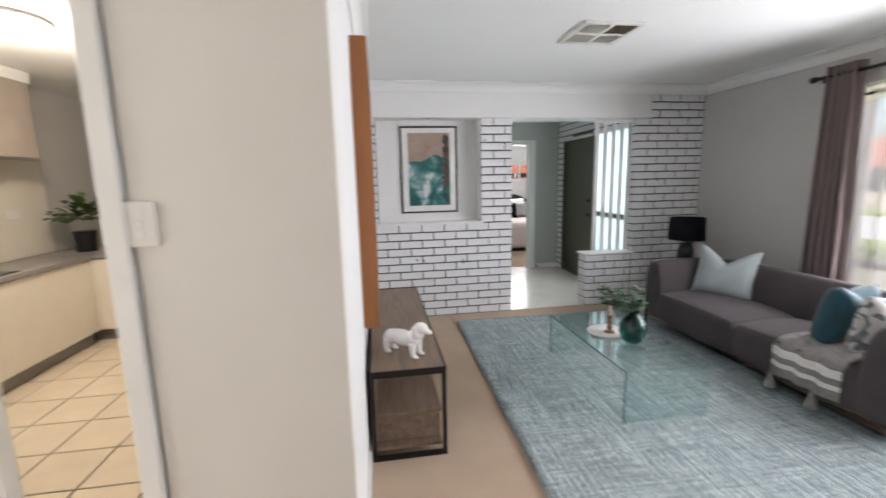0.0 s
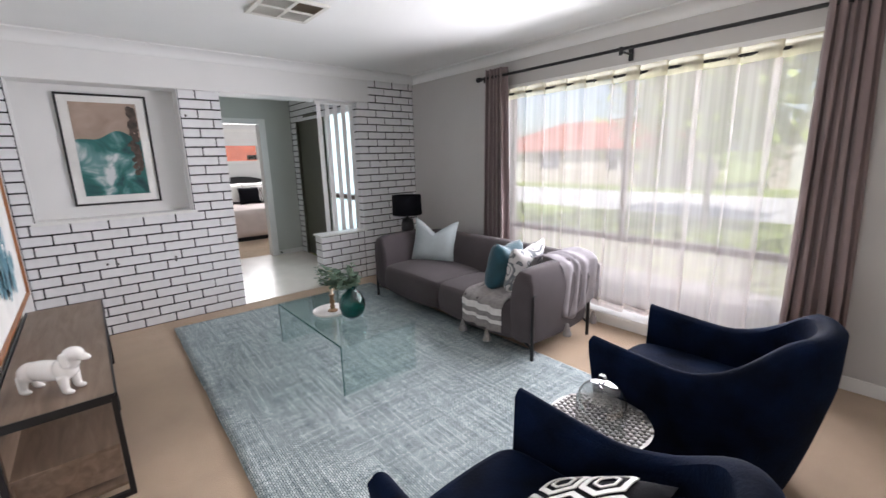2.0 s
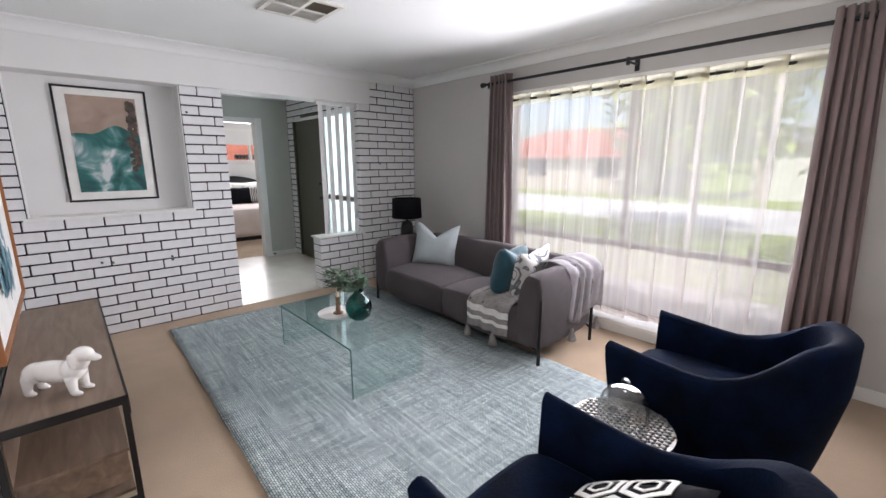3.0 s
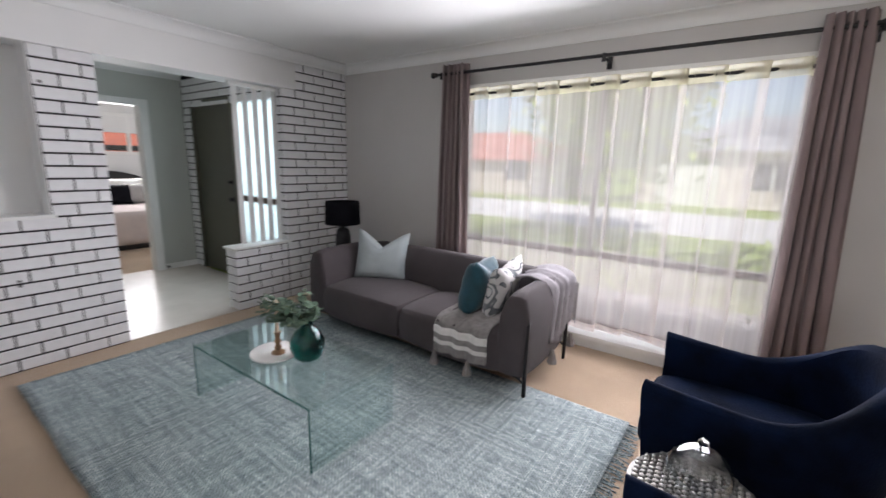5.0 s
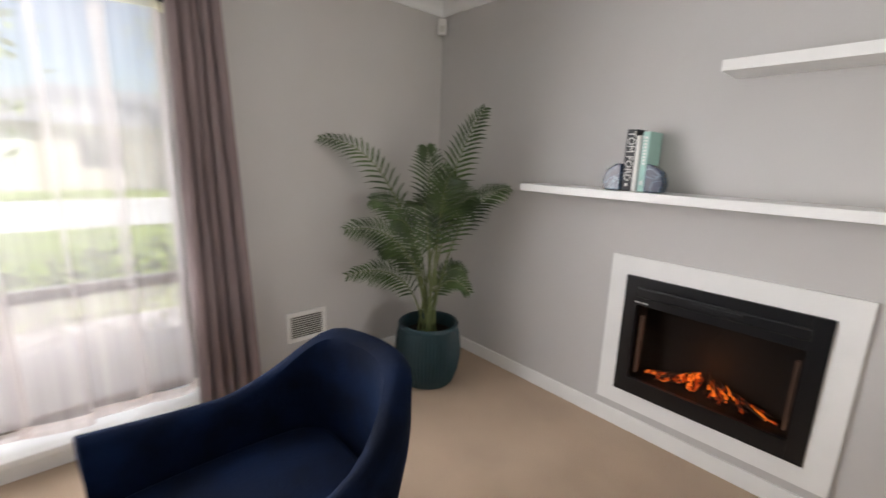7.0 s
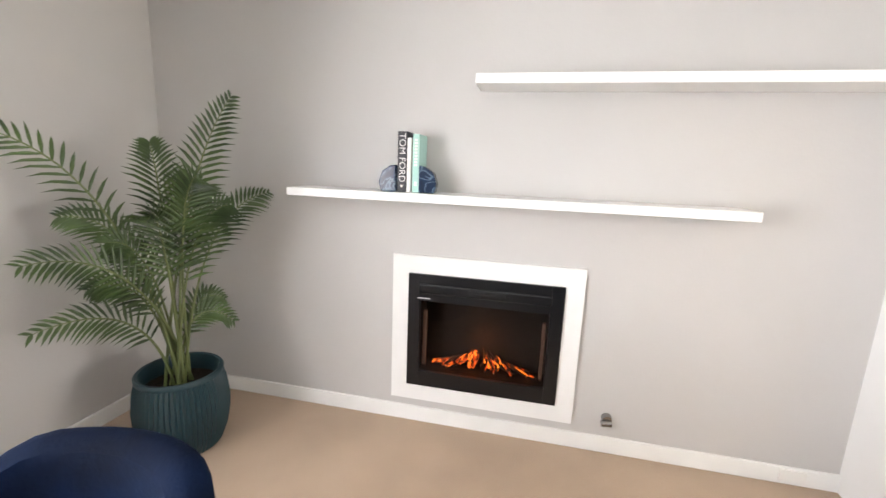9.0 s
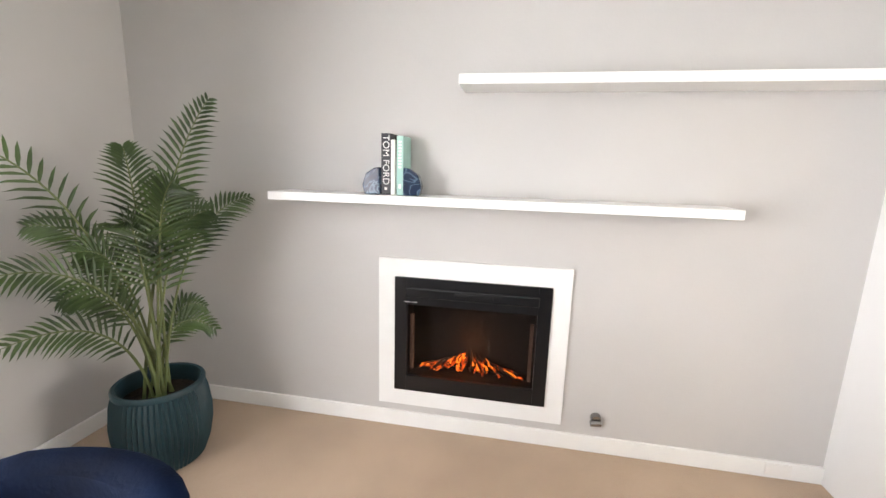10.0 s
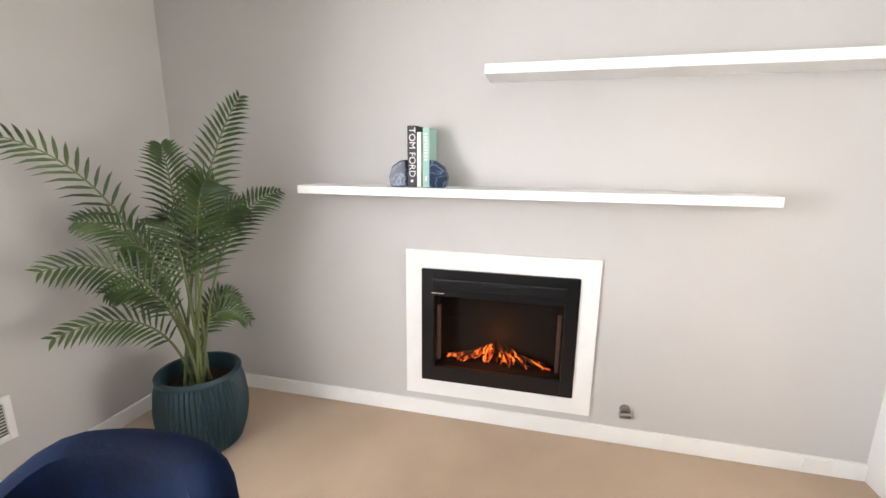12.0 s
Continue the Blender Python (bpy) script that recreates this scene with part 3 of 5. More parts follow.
def folded(y0, y1, z0, z1, x, folds, amp, flare=0.0, n=8, hem=0.0):
    """A hanging cloth in the plane x, with deep folds."""
    def f(u, v):
        z = z0 + (z1 - z0) * v
        w = 1 + flare * (1 - v)
        c = (y0 + y1) / 2
        a = amp * (0.85 + 0.3 * math.sin(u * 9.1)) * (1.1 - 0.25 * v)
        ph = 2 * math.pi * folds * u + 0.5 * math.sin(3 * v + 7 * u)
        dz = hem * (1 - v) * math.sin(2 * math.pi * folds * u * 0.5 + 1) if hem else 0
        return (x + a * math.sin(ph), c + (u - 0.5) * (y1 - y0) * w + 0.35 * a * math.cos(2 * ph), z + dz)
    return sheet(bmesh.new(), f, folds * n, 14)


def drape(loc_y, width, label, flare, lean):
    t = thing("curtain", label, "curtain", (3.465, loc_y, 0), group="drapes")
    bm = folded(-width / 2, width / 2, 0.015, 2.235, 0, 5, 0.042, flare)
    for v in bm.verts:
        v.co.y += lean * (1 - v.co.z / 2.235)
    c = part("cloth", bm, M_drape, t, smooth=True)
    thick(c, 0.004)
    for i in range(6):
        y = -width / 2 + width * (i + 0.5) / 6
        bm = bmesh.new()
        r = bmesh.ops.create_cone(bm, segments=16, radius1=0.024, radius2=0.024, depth=0.008, cap_ends=False, matrix=pose(0, y, 2.165, 90, 0, 0))
        part("eyelet", bm, M_black, t)
    return t


drape(2.822, 0.235, "mauve grey eyelet drape hanging beside the sofa", 0.40, 0.005)
drape(0.345, 0.205, "mauve grey eyelet drape hanging beside the floor vent", 0.45, -0.04)
rod = thing("curtain_rod", "black metal curtain rod on brackets above the window", "curtain rod", (3.465, 0, 2.165))
part("pole", cyl(bmesh.new(), (0, 0.16, 0), (0, 3.02, 0), 0.0125), M_black, rod, smooth=True)
for y, s in ((0.16, -1), (3.02, 1)):
    bm = bmesh.new()
    lathe(bm, [(0.013, 0), (0.02, 0.006), (0.014, 0.014), (0.024, 0.03), (0.026, 0.042), (0.018, 0.056), (0.0, 0.06)], 16)
    bmesh.ops.transform(bm, matrix=pose(0, y, 0, -90 * s, 0, 0), verts=bm.verts)
    part("finial", bm, M_black, rod, smooth=True)
for y in (0.22, 1.595, 2.97):
    bm = cyl(bmesh.new(), (0, y, -0.014), (0.165, y, -0.014), 0.008)
    box(bm, 0.153, 0.165, y - 0.018, y + 0.018, -0.06, 0.03, bev=0.003)
    cyl(bm, (0, y, 0.016), (0, y, -0.04), 0.014, n=12)
    part("bracket", bm, M_black, rod)

sh = thing("sheer_curtain", "ivory sheer eyelet curtain across the whole front window", "curtain", (3.595, 0, 0))


def sheer_shape(z0, z1, grow=0.0):
    def f(u, v):
        z = z0 + (z1 - z0) * v
        y = WY0 - 0.04 + u * (WY1 - WY0 + 0.08)
        ph = 2 * math.pi * 12 * u
        a = (0.026 + 0.008 * math.sin(u * 17)) * (0.7 + 0.4 * v)
        ph += 0.9 * noise.noise((u * 9, 0, 4))
        back = 0.058 + 0.022 * noise.noise((u * 11, 0.3 * v, 2))
        wob = 0.012 * math.sin(5 * v + 23 * u) * (1 - v)
        low = (1 - min(1, (z - 0.13) / 0.15)) if z < 0.28 else 0
        return (a * math.sin(ph) + wob + grow, y + back * math.sin(ph + 0.5), z + 0.012 * low * math.sin(ph * 0.5 + 3 * math.sin(u * 8)))
    return sheet(bmesh.new(), f, 12 * 26, 12)


part("cloth", sheer_shape(0.19, 1.955), M_sheer, sh, smooth=True)
part("hem", sheer_shape(0.135, 0.19), M_hem, sh, "double sewn hem", True)
part("heading", sheer_shape(1.955, 2.055), M_top, sh, "cream eyelet heading", True)
part("rod", cyl(bmesh.new(), (0, WY0, 2.005), (0, WY1, 2.005), 0.011, n=12), M_black, sh, "black inner rod", True)
for i in range(26):
    y = WY0 + (i + 0.5) * (WY1 - WY0) / 26
    bm = bmesh.new()
    bmesh.ops.create_cone(bm, segments=14, radius1=0.02, radius2=0.02, depth=0.006, cap_ends=False, matrix=pose(0, y, 2.005, 90, 0, 35 if i % 2 else -35))
    part("eyelet", bm, M_steel, sh)

# rug
rug = thing("rug", "blue grey heathered flatweave rug with knotted fringe", "rug", (1.685, 2.56, 0), -1.0)
RX0, RX1, RY0, RY1 = -0.985, 0.985, -1.515, 1.545


def rug_top(u, v):
    x, y = RX0 + u * (RX1 - RX0), RY0 + v * (RY1 - RY0)
    e = 0.006 * noise.noise((x * 3, y * 3, 1))
    return (x + (e if u in (0, 1) else 0), y + (e if v in (0, 1) else 0), 0.011 + 0.0012 * noise.noise((x * 7, y * 7, 0)))


thick(part("weave", sheet(bmesh.new(), rug_top, 40, 60), M_rug, rug, smooth=True), 0.009, -1)
for end, (yy, s) in enumerate(((RY0, -1), (RY1, 1))):
    bm = bmesh.new()
    rr = random.Random(end)
    for i in range(150):
        x = RX0 + (i + 0.5) * (RX1 - RX0) / 150
        ln = 0.05 + 0.03 * rr.random() if s < 0 else 0.03 + 0.015 * rr.random()
        tube(bm, [(x, yy - s * 0.005, 0.008), (x + rr.uniform(-.01, .01), yy + s * ln * 0.5, 0.006), (x + rr.uniform(-.02, .02), yy + s * ln, 0.004)], 0.004, 5)
    tagged(part("fringe", bm, M_rug, rug, "knotted yarn fringe"), kind="stuff")

# glass coffee table
gt = thing("coffee_table", "bent clear glass waterfall coffee table on the rug", "coffee table", (1.605, 2.632, 0.012))
part("top", B(-0.27, 0.27, -0.53, 0.53, 0.322, 0.333), M_tglass, gt)
for s in (-1, 1):
    part("side_panel", B(-0.27, 0.27, s * 0.53 - 0.0055 - s * 0.0055, s * 0.53 + 0.0055 - s * 0.0055, 0, 0.321), M_tglass, gt)
bm = bmesh.new()
box(bm, -0.2711, -0.2699, -0.53, 0.53, 0.322, 0.333)
for s in (-1, 1):
    box(bm, -0.2713, -0.2697, s * 0.53 - 0.006 - s * 0.006, s * 0.53 + 0.006 - s * 0.006, 0, 0.322)
part("polished_edge", bm, M_tedge, gt, "green polished glass edge")


# sofa, facing -x in place; built with its front along -y of its own
def cushion_block(x0, x1, y0, y1, z0, z1, puff=0.03, cuts=4):
    """A stuffed block: a bevelled box, belled outwards."""
    bm = B(x0, x1, y0, y1, z0, z1)
    bmesh.ops.subdivide_edges(bm, edges=bm.edges[:], cuts=cuts, use_grid_fill=True)
    c = Vector(((x0 + x1) / 2, (y0 + y1) / 2, (z0 + z1) / 2))
    h = Vector((abs(x1 - x0) / 2, abs(y1 - y0) / 2, abs(z1 - z0) / 2))
    for v in bm.verts:
        d = v.co - c
        n_ = Vector((d.x / h.x, d.y / h.y, d.z / h.z))
        k = Vector((1 - n_.y ** 2 * 0.5 - n_.z ** 2 * 0.5, 1 - n_.x ** 2 * 0.5 - n_.z ** 2 * 0.5, 1 - n_.x ** 2 * 0.5 - n_.y ** 2 * 0.5))
        v.co += Vector((n_.x * k.x, n_.y * k.y, n_.z * k.z)) * puff
    return bm


sofa = thing("sofa", "taupe grey two-seat sofa with black metal legs", "sofa", (2.88, 2.62, 0.0), -90)
# own frame: x along the sofa (towards +x = world -y), front at -y (world -x)
soften(part("base", cushion_block(-0.90, 0.90, -0.34, 0.32, 0.10, 0.26, 0.012, 3), M_sofa, sofa, smooth=True), 1)
for s in (-1, 1):
    soften(part("seat_cushion", cushion_block(s * 0.43 - 0.425, s * 0.43 + 0.425, -0.375, 0.20, 0.125, 0.372, 0.036, 5), M_sofa, sofa, smooth=True), 1)


def roll(x0, x1, y0, y1, z0, z1, along, tilt):
    """A thick upholstered slab with a rounded top."""
    bm = cushion_block(x0, x1, y0, y1, z0, z1, 0.02, 5)
    for v in bm.verts:
        k = (v.co.z - z0) / (z1 - z0)
        if k > 0.72:
            t_ = min(1.0, (k - 0.72) / 0.30)
            n_ = math.sqrt(max(0.0, 1 - 0.80 * t_ * t_))
            if along == 'x':
                v.co.y = (y0 + y1) / 2 + (v.co.y - (y0 + y1) / 2) * n_
            else:
                v.co.x = (x0 + x1) / 2 + (v.co.x - (x0 + x1) / 2) * n_
        if along == 'x':
            v.co.y += tilt * k
        else:
            v.co.x += tilt * k
    return bm


soften(part("backrest", roll(-0.95, 0.95, 0.18, 0.36, 0.12, 0.655, 'x', 0.06), M_sofa, sofa, smooth=True), 1)
for s in (-1, 1):
    soften(part("arm", roll(s * 0.895 - 0.095, s * 0.895 + 0.095, -0.37, 0.34, 0.12, 0.65, 'y', s * 0.03), M_sofa, sofa, smooth=True), 1)
for s in (-1, 1):
    for y in (-0.36, 0.35):
        bm = cyl(bmesh.new(), (s * 1.005, y, 0), (s * 1.005, y, 0.49), 0.013, n=12)
        tube(bm, [(s * 1.005, y, 0.1), (s * 0.97, y, 0.125), (s * 0.93, y, 0.14)], 0.008)
        part("leg", bm, M_black, sofa, "black steel tube leg", True)
    part("rail", cyl(bmesh.new(), (s * 1.005, -0.365, 0.49), (s * 1.005, 0.355, 0.49), 0.012, n=12), M_black, sofa, "black steel side rail", True)


def pillow(name, label, w, h, d, material, loc, rx, ry, rz, chop=0.0):
    bm = bmesh.new()
    n = 16
    for side in (1, -1):
        g = []
        for i in range(n + 1):
            row = []
            for j in range(n + 1):
                a, b = 2 * i / n - 1, 2 * j / n - 1
                e = max(0.0, (1 - a ** 4) * (1 - b ** 4)) ** 0.5
                px = a * w / 2 * (1 - 0.07 * (1 - b * b))
                pz = b * h / 2 * (1 - 0.07 * (1 - a * a))
                if chop and b > 0:
                    pz -= chop * (1 - abs(a)) ** 1.5 * b * 1.15
                wr = 0.006 * noise.noise((a * 3, b * 3, side)) * e
                row.append(bm.verts.new((px, side * (d / 2 * e + wr), pz)))
            g.append(row)
        for i in range(n):
            for j in range(n):
                bm.faces.new((g[i][j], g[i + 1][j], g[i + 1][j + 1], g[i][j + 1]))
    bmesh.ops.remove_doubles(bm, verts=bm.verts, dist=0.0005)
    ob = link(name, bm, material, True)
    ob.matrix_basis = pose(*loc, rx, ry, rz)
    return tagged(ob, label, "cushion")


pillow("cushion", "pale aqua cushion with a chopped top on the sofa", 0.47, 0.45, 0.16, M_cush, (3.00, 3.25, 0.585), -16, 4, -58, 0.12)
pillow("cushion", "deep teal velvet cushion leaning on the sofa arm", 0.36, 0.40, 0.19, M_teal, (2.81, 2.13, 0.57), 12, 3, 8, 0.04)
pillow("cushion", "white cushion with dark leaf print on the sofa", 0.40, 0.42, 0.15, M_leafcush, (2.86, 1.965, 0.565), 14, -3, 4, 0.04)

# throw: a striped end over the seat front, a pale end over the arm, tassels
tw = thing("throw_blanket", "grey knitted throw with cream stripes and tassels, draped over the sofa", "throw")


def seat_drape(z_hi, z_lo, material, name):
    def f(u, v):
        y = 1.86 + 0.41 * u
        # path: from the seat, forward over its edge, down the front
        L = z_lo + (z_hi - z_lo) * v
        if L > 0.40:
            k = (L - 0.40)
            x, z = 2.53 + k * 1.1, 0.405 + 0.03 * k
        else:
            x, z = 2.475 + 0.055 * max(0, (L - 0.33) / 0.07) ** 2, L
        sway = 0.012 * math.sin(u * 19 + L * 6)
        return (x + sway * (1 if L < 0.4 else 0.3) - 0.012, y + 0.03 * (0.45 - min(L, 0.45)) * math.sin(u * 6), z + 0.012 * math.sin(u * 19) * (1 if L > 0.4 else 0))
    ob = part(name, sheet(bmesh.new(), f, 32, 8), material, tw, "cream stripe" if material is M_throw2 else "", True)
    thick(ob, 0.010)


for hi, lo, m_ in ((0.70, 0.345, M_throw), (0.345, 0.295, M_throw2), (0.295, 0.255, M_throw), (0.255, 0.225, M_throw2), (0.225, 0.165, M_throw)):
    seat_drape(hi, lo, m_, "panel" if m_ is M_throw else "stripe")


def arm_drape(u, v):
    x = 2.86 + 0.42 * u + 0.05 * (1 - v) * math.sin(u * 7)
    k = v * 1.15
    if k < 0.25:
        y, z = 1.87 - 0.3 * k, 0.655 + 0.10 * k
    elif k < 0.65:
        a = (k - 0.25) / 0.4 * math.pi / 2
        y, z = 1.80 - 0.195 * math.sin(a), 0.60 + 0.085 * math.cos(a)
    else:
        y, z = 1.602, 0.60 - (k - 0.65) * (0.78 - 0.3 * abs(u - 0.3))
    return (x, y + 0.012 * math.sin(u * 22 + k * 3), z + 0.007 * math.sin(u * 22))


thick(part("arm_panel", sheet(bmesh.new(), arm_drape, 40, 24), M_throwpale, tw, "pale knitted end over the arm", True), 0.010)


def tassel(p):
    bm = bmesh.new()
    lathe(bm, [(0.004, 0.0), (0.014, -0.012), (0.012, -0.022), (0.022, -0.05), (0.034, -0.095), (0.028, -0.10), (0.0, -0.10)], 14, p, 0.002, 7)
    part("tassel", bm, M_throw, tw, "grey yarn tassel", True)


for p in ((2.455, 2.25, 0.17), (2.455, 1.985, 0.17), (2.90, 1.585, 0.20), (3.26, 1.585, 0.20)):
    tassel(p)
bm = bmesh.new()
rr = random.Random(4)
for i in range(40):
    y0, z0 = 1.59, 0.30 + 0.3 * i / 40
    tube(bm, [(3.28, y0, z0), (3.30, y0 - 0.012, z0 - 0.012), (3.305 + rr.uniform(-.008, .008), y0 - 0.015, z0 - 0.035)], 0.003, 4)
tagged(part("fringe", bm, M_throwpale, tw, "short yarn fringe"), kind="stuff")

# lamp in the corner, on a small table hidden behind the sofa
lt = thing("side_table", "small black round side table behind the sofa arm", "side table", (3.15, 3.95, 0))
part("tabletop", lathe(bmesh.new(), [(0.0, 0.49), (0.2, 0.49), (0.205, 0.5), (0.2, 0.51), (0.0, 0.51)], 32), M_black, lt, smooth=True)
part("stem", cyl(bmesh.new(), (0, 0, 0.02), (0, 0, 0.49), 0.02), M_black, lt, smooth=True)
part("foot", lathe(bmesh.new(), [(0.0, 0.0), (0.15, 0.0), (0.15, 0.012), (0.02, 0.03), (0, 0.03)], 32), M_black, lt, smooth=True)
tl = thing("table_lamp", "black table lamp with a drum shade", "lamp", (3.15, 3.93, 0.51))
part("lamp_base", lathe(bmesh.new(), [(0.0, 0.0), (0.07, 0.0), (0.078, 0.03), (0.075, 0.16), (0.06, 0.22), (0.02, 0.24), (0.012, 0.25), (0.012, 0.33), (0, 0.33)], 32), M_dark, tl, smooth=True)
thick(part("shade", sheet(bmesh.new(), lambda u, v: ((0.172 - 0.007 * v) * math.cos(2 * math.pi * u), (0.172 - 0.007 * v) * math.sin(2 * math.pi * u), 0.275 + 0.225 * v), 40, 2, True), M_fabric_black, tl, "black fabric drum shade", True), 0.003)


# tub armchair: front along +y of its own
def armchair(loc, rz, label):
    t = thing("armchair", label, "armchair", loc, rz, "armchairs")
    N = 44

    def rim(u):
        """Height, half width and depth of the shell round its plan, from one arm tip by the back to the other."""
        s = abs(2 * u - 1)                  # 1 at the arm tips, 0 at the back
        k = max(0.0, min(1.0, (s - 0.18) / 0.40))
        k = k * k * (3 - 2 * k)
        h = 0.735 * (1 - k) + 0.528 * k
        h += 0.03 * max(0.0, (s - 0.6) / 0.4) ** 1.3
        return h

    def plan(u, w, d0, d1):
        a = math.pi * u
        s = 2 * u - 1
        if abs(s) > 0.52:
            q = (abs(s) - 0.52) / 0.48
            return math.copysign(w, s) * (1.0 - 0.03 * q), -0.02 + q * d1
        q = s / 0.52 * math.pi / 2
        return w * math.sin(q) * 1.0, -0.02 - d0 * math.cos(q) ** 0.8

    def outer(u, v):
        h = rim(u)
        w, d = 0.355, 0.40
        x, y = plan(u, w, d, 0.44)
        z = 0.05 + (h - 0.05) * v
        taper = 0.72 + 0.28 * min(1, (z / 0.55)) ** 0.75
        yb = y * (taper if y < 0 else 0.9 + 0.1 * min(1, z / 0.5))
        return (x * taper, yb, z)

    def inner(u, v):
        h = rim(u)
        x, y = plan(u, 0.29, 0.31, 0.43)
        z = 0.30 + (h - 0.30) * v
        taper = 0.90 + 0.10 * min(1, z / 0.6)
        return (x * taper, y, z)

    bm = bmesh.new()
    nv = 10
    go = [[bm.verts.new(outer(i / N, j / nv)) for j in range(nv + 1)] for i in range(N + 1)]
    gi = [[bm.verts.new(inner(i / N, j / nv)) for j in range(nv + 1)] for i in range(N + 1)]
    top = [[go[i][nv]] + [bm.verts.new(go[i][nv].co.lerp(gi[i][nv].co, q) + Vector((0, 0, 0.024 * math.sin(math.pi * q)))) for q in (0.12, 0.3, 0.5, 0.7, 0.88)] + [gi[i][nv]] for i in range(N + 1)]
    for i in range(N):
        for q in range(6):
            bm.faces.new((top[i][q], top[i + 1][q], top[i + 1][q + 1], top[i][q + 1]))
        for j in range(nv):
            bm.faces.new((go[i][j], go[i + 1][j], go[i + 1][j + 1], go[i][j + 1]))
            bm.faces.new((gi[i + 1][j], gi[i][j], gi[i][j + 1], gi[i + 1][j + 1]))
        bm.faces.new((go[i + 1][0], go[i][0], gi[i][0], gi[i + 1][0]))
    for i, flip in ((0, False), (N, True)):
        for j in range(nv):
            fv = (go[i][j], go[i][j + 1], gi[i][j + 1], gi[i][j])
            bm.faces.new(fv[::-1] if flip else fv)
        bm.faces.new(top[i] if flip else top[i][::-1])
    shell = part("shell", bm, M_navy, t, "wrap-round navy velvet back and arms", True)
    bv = shell.modifiers.new("bevel", 'BEVEL')
    bv.width, bv.segments, bv.limit_method, bv.angle_limit = 0.010, 3, 'ANGLE', radians(60)
    soften(part("seat_cushion", cushion_block(-0.262, 0.262, -0.27, 0.42, 0.24, 0.375, 0.02, 4), M_navy, t, smooth=True), 1)
    part("front_rail", B(-0.26, 0.26, 0.33, 0.40, 0.06, 0.27, bev=0.012), M_navy, t, smooth=True)
    part("swivel_base", lathe(bmesh.new(), [(0, 0), (0.24, 0.0), (0.25, 0.015), (0.24, 0.05), (0, 0.05)], 40), M_black, t, "low black swivel base", True)
    return t


chair_a = armchair((2.375, 0.495, 0), 0, "navy velvet tub armchair with sloping arms by the window")
chair_b = copy_thing(chair_a, pose(1.14, 0.43, 0, 0, 0, 1))
tagged(chair_b, "navy velvet tub armchair holding a black and white cushion", "armchair", "armchairs")

# patterned cushion with raised hexagon bands
zc = pillow("cushion", "black cushion with white nested hexagon bands on the armchair", 0.44, 0.42, 0.13, M_fabric_black, (1.135, 0.425, 0.475), 58, 0, 4)
bm = bmesh.new()
for cx in (-0.135, 0.0, 0.135):
    for cz in (-0.15, 0.0, 0.15):
        sx = cx
        sz = cz + (0.075 if abs(cx) > 0.1 else 0)
        if abs(sz) > 0.18:
            continue
        for rad in (0.034, 0.068):
            pts = [(sx + rad * math.cos(math.pi / 3 * k), sz + rad * 1.05 * math.sin(math.pi / 3 * k)) for k in range(7)]
            for (ax, az), (bx, bz) in zip(pts, pts[1:]):
                for q in range(4):
                    x0, z0 = ax + (bx - ax) * q / 4, az + (bz - az) * q / 4
                    x1, z1 = ax + (bx - ax) * (q + 1) / 4, az + (bz - az) * (q + 1) / 4
                    vs = []
                    for xx, zz in ((x0, z0), (x1, z1)):
                        for k in (0.86, 1.14):
                            px, pz = sx + (xx - sx) * k, sz + (zz - sz) * k
                            a_, b_ = max(-1, min(1, px / 0.22)), max(-1, min(1, pz / 0.21))
                            e = max(0.0, (1 - a_ ** 4) * (1 - b_ ** 4)) ** 0.5
                            vs.append((px, 0.065 * e + 0.004, pz))
                    v4 = [bm.verts.new(p) for p in (vs[0], vs[1], vs[3], vs[2])]
                    bm.faces.new(v4)
bands = part("hexagon_print", bm, M_paper, zc, "white printed hexagon bands")
thick(bands, 0.003)

# hammered metal side table with a glass cloche
st = thing("drum_table", "hammered silver drum side table between the armchairs", "side table", (1.75, 0.69, 0))
part("drum", lathe(bmesh.new(), [(0.0, 0), (0.15, 0.0), (0.16, 0.01), (0.125, 0.12), (0.12, 0.2), (0.14, 0.30), (0.19, 0.375), (0.198, 0.385), (0.0, 0.385)], 40), M_silver, st, smooth=True)
bm = bmesh.new()
for i in range(-8, 9):
    for j in range(-9, 10):
        x, y = i * 0.024 + (0.012 if j % 2 else 0), j * 0.0215
        if x * x + y * y < 0.036:
            lathe(bm, [(0.0125, 0.0), (0.0115, 0.004), (0.006, 0.0065), (0.0, 0.007)], 8, (x, y, 0.385))
tagged(part("hammered_surface", bm, M_silver, st, "overlapping hammered scales"), kind="stuff")
cl = thing("cloche", "clear glass bell cloche with a ball knob", "cloche", (1.748, 0.685, 0.392))
thick(part("dome", sheet(bmesh.new(), lambda u, v: ((0.095 * (math.cos(max(0, v - 0.25) / 0.75 * math.pi / 2) ** 0.8 if v < 1 else 0.02)) * math.cos(2 * math.pi * u), (0.095 * (math.cos(max(0, v - 0.25) / 0.75 * math.pi / 2) ** 0.8 if v < 1 else 0.02)) * math.sin(2 * math.pi * u), 0.001 + 0.065 * min(1, v / 0.25) + 0.095 * math.sin(max(0, v - 0.25) / 0.75 * math.pi / 2)), 32, 14, True), M_cloche, cl, smooth=True), 0.002)
bm = bmesh.new()
bmesh.ops.create_uvsphere(bm, u_segments=20, v_segments=12, radius=0.0165, matrix=Matrix.Translation((0, 0, 0.182)))
cyl(bm, (0, 0, 0.159), (0, 0, 0.169), 0.009)
part("knob", bm, M_knob, cl, "solid glass ball knob", True)

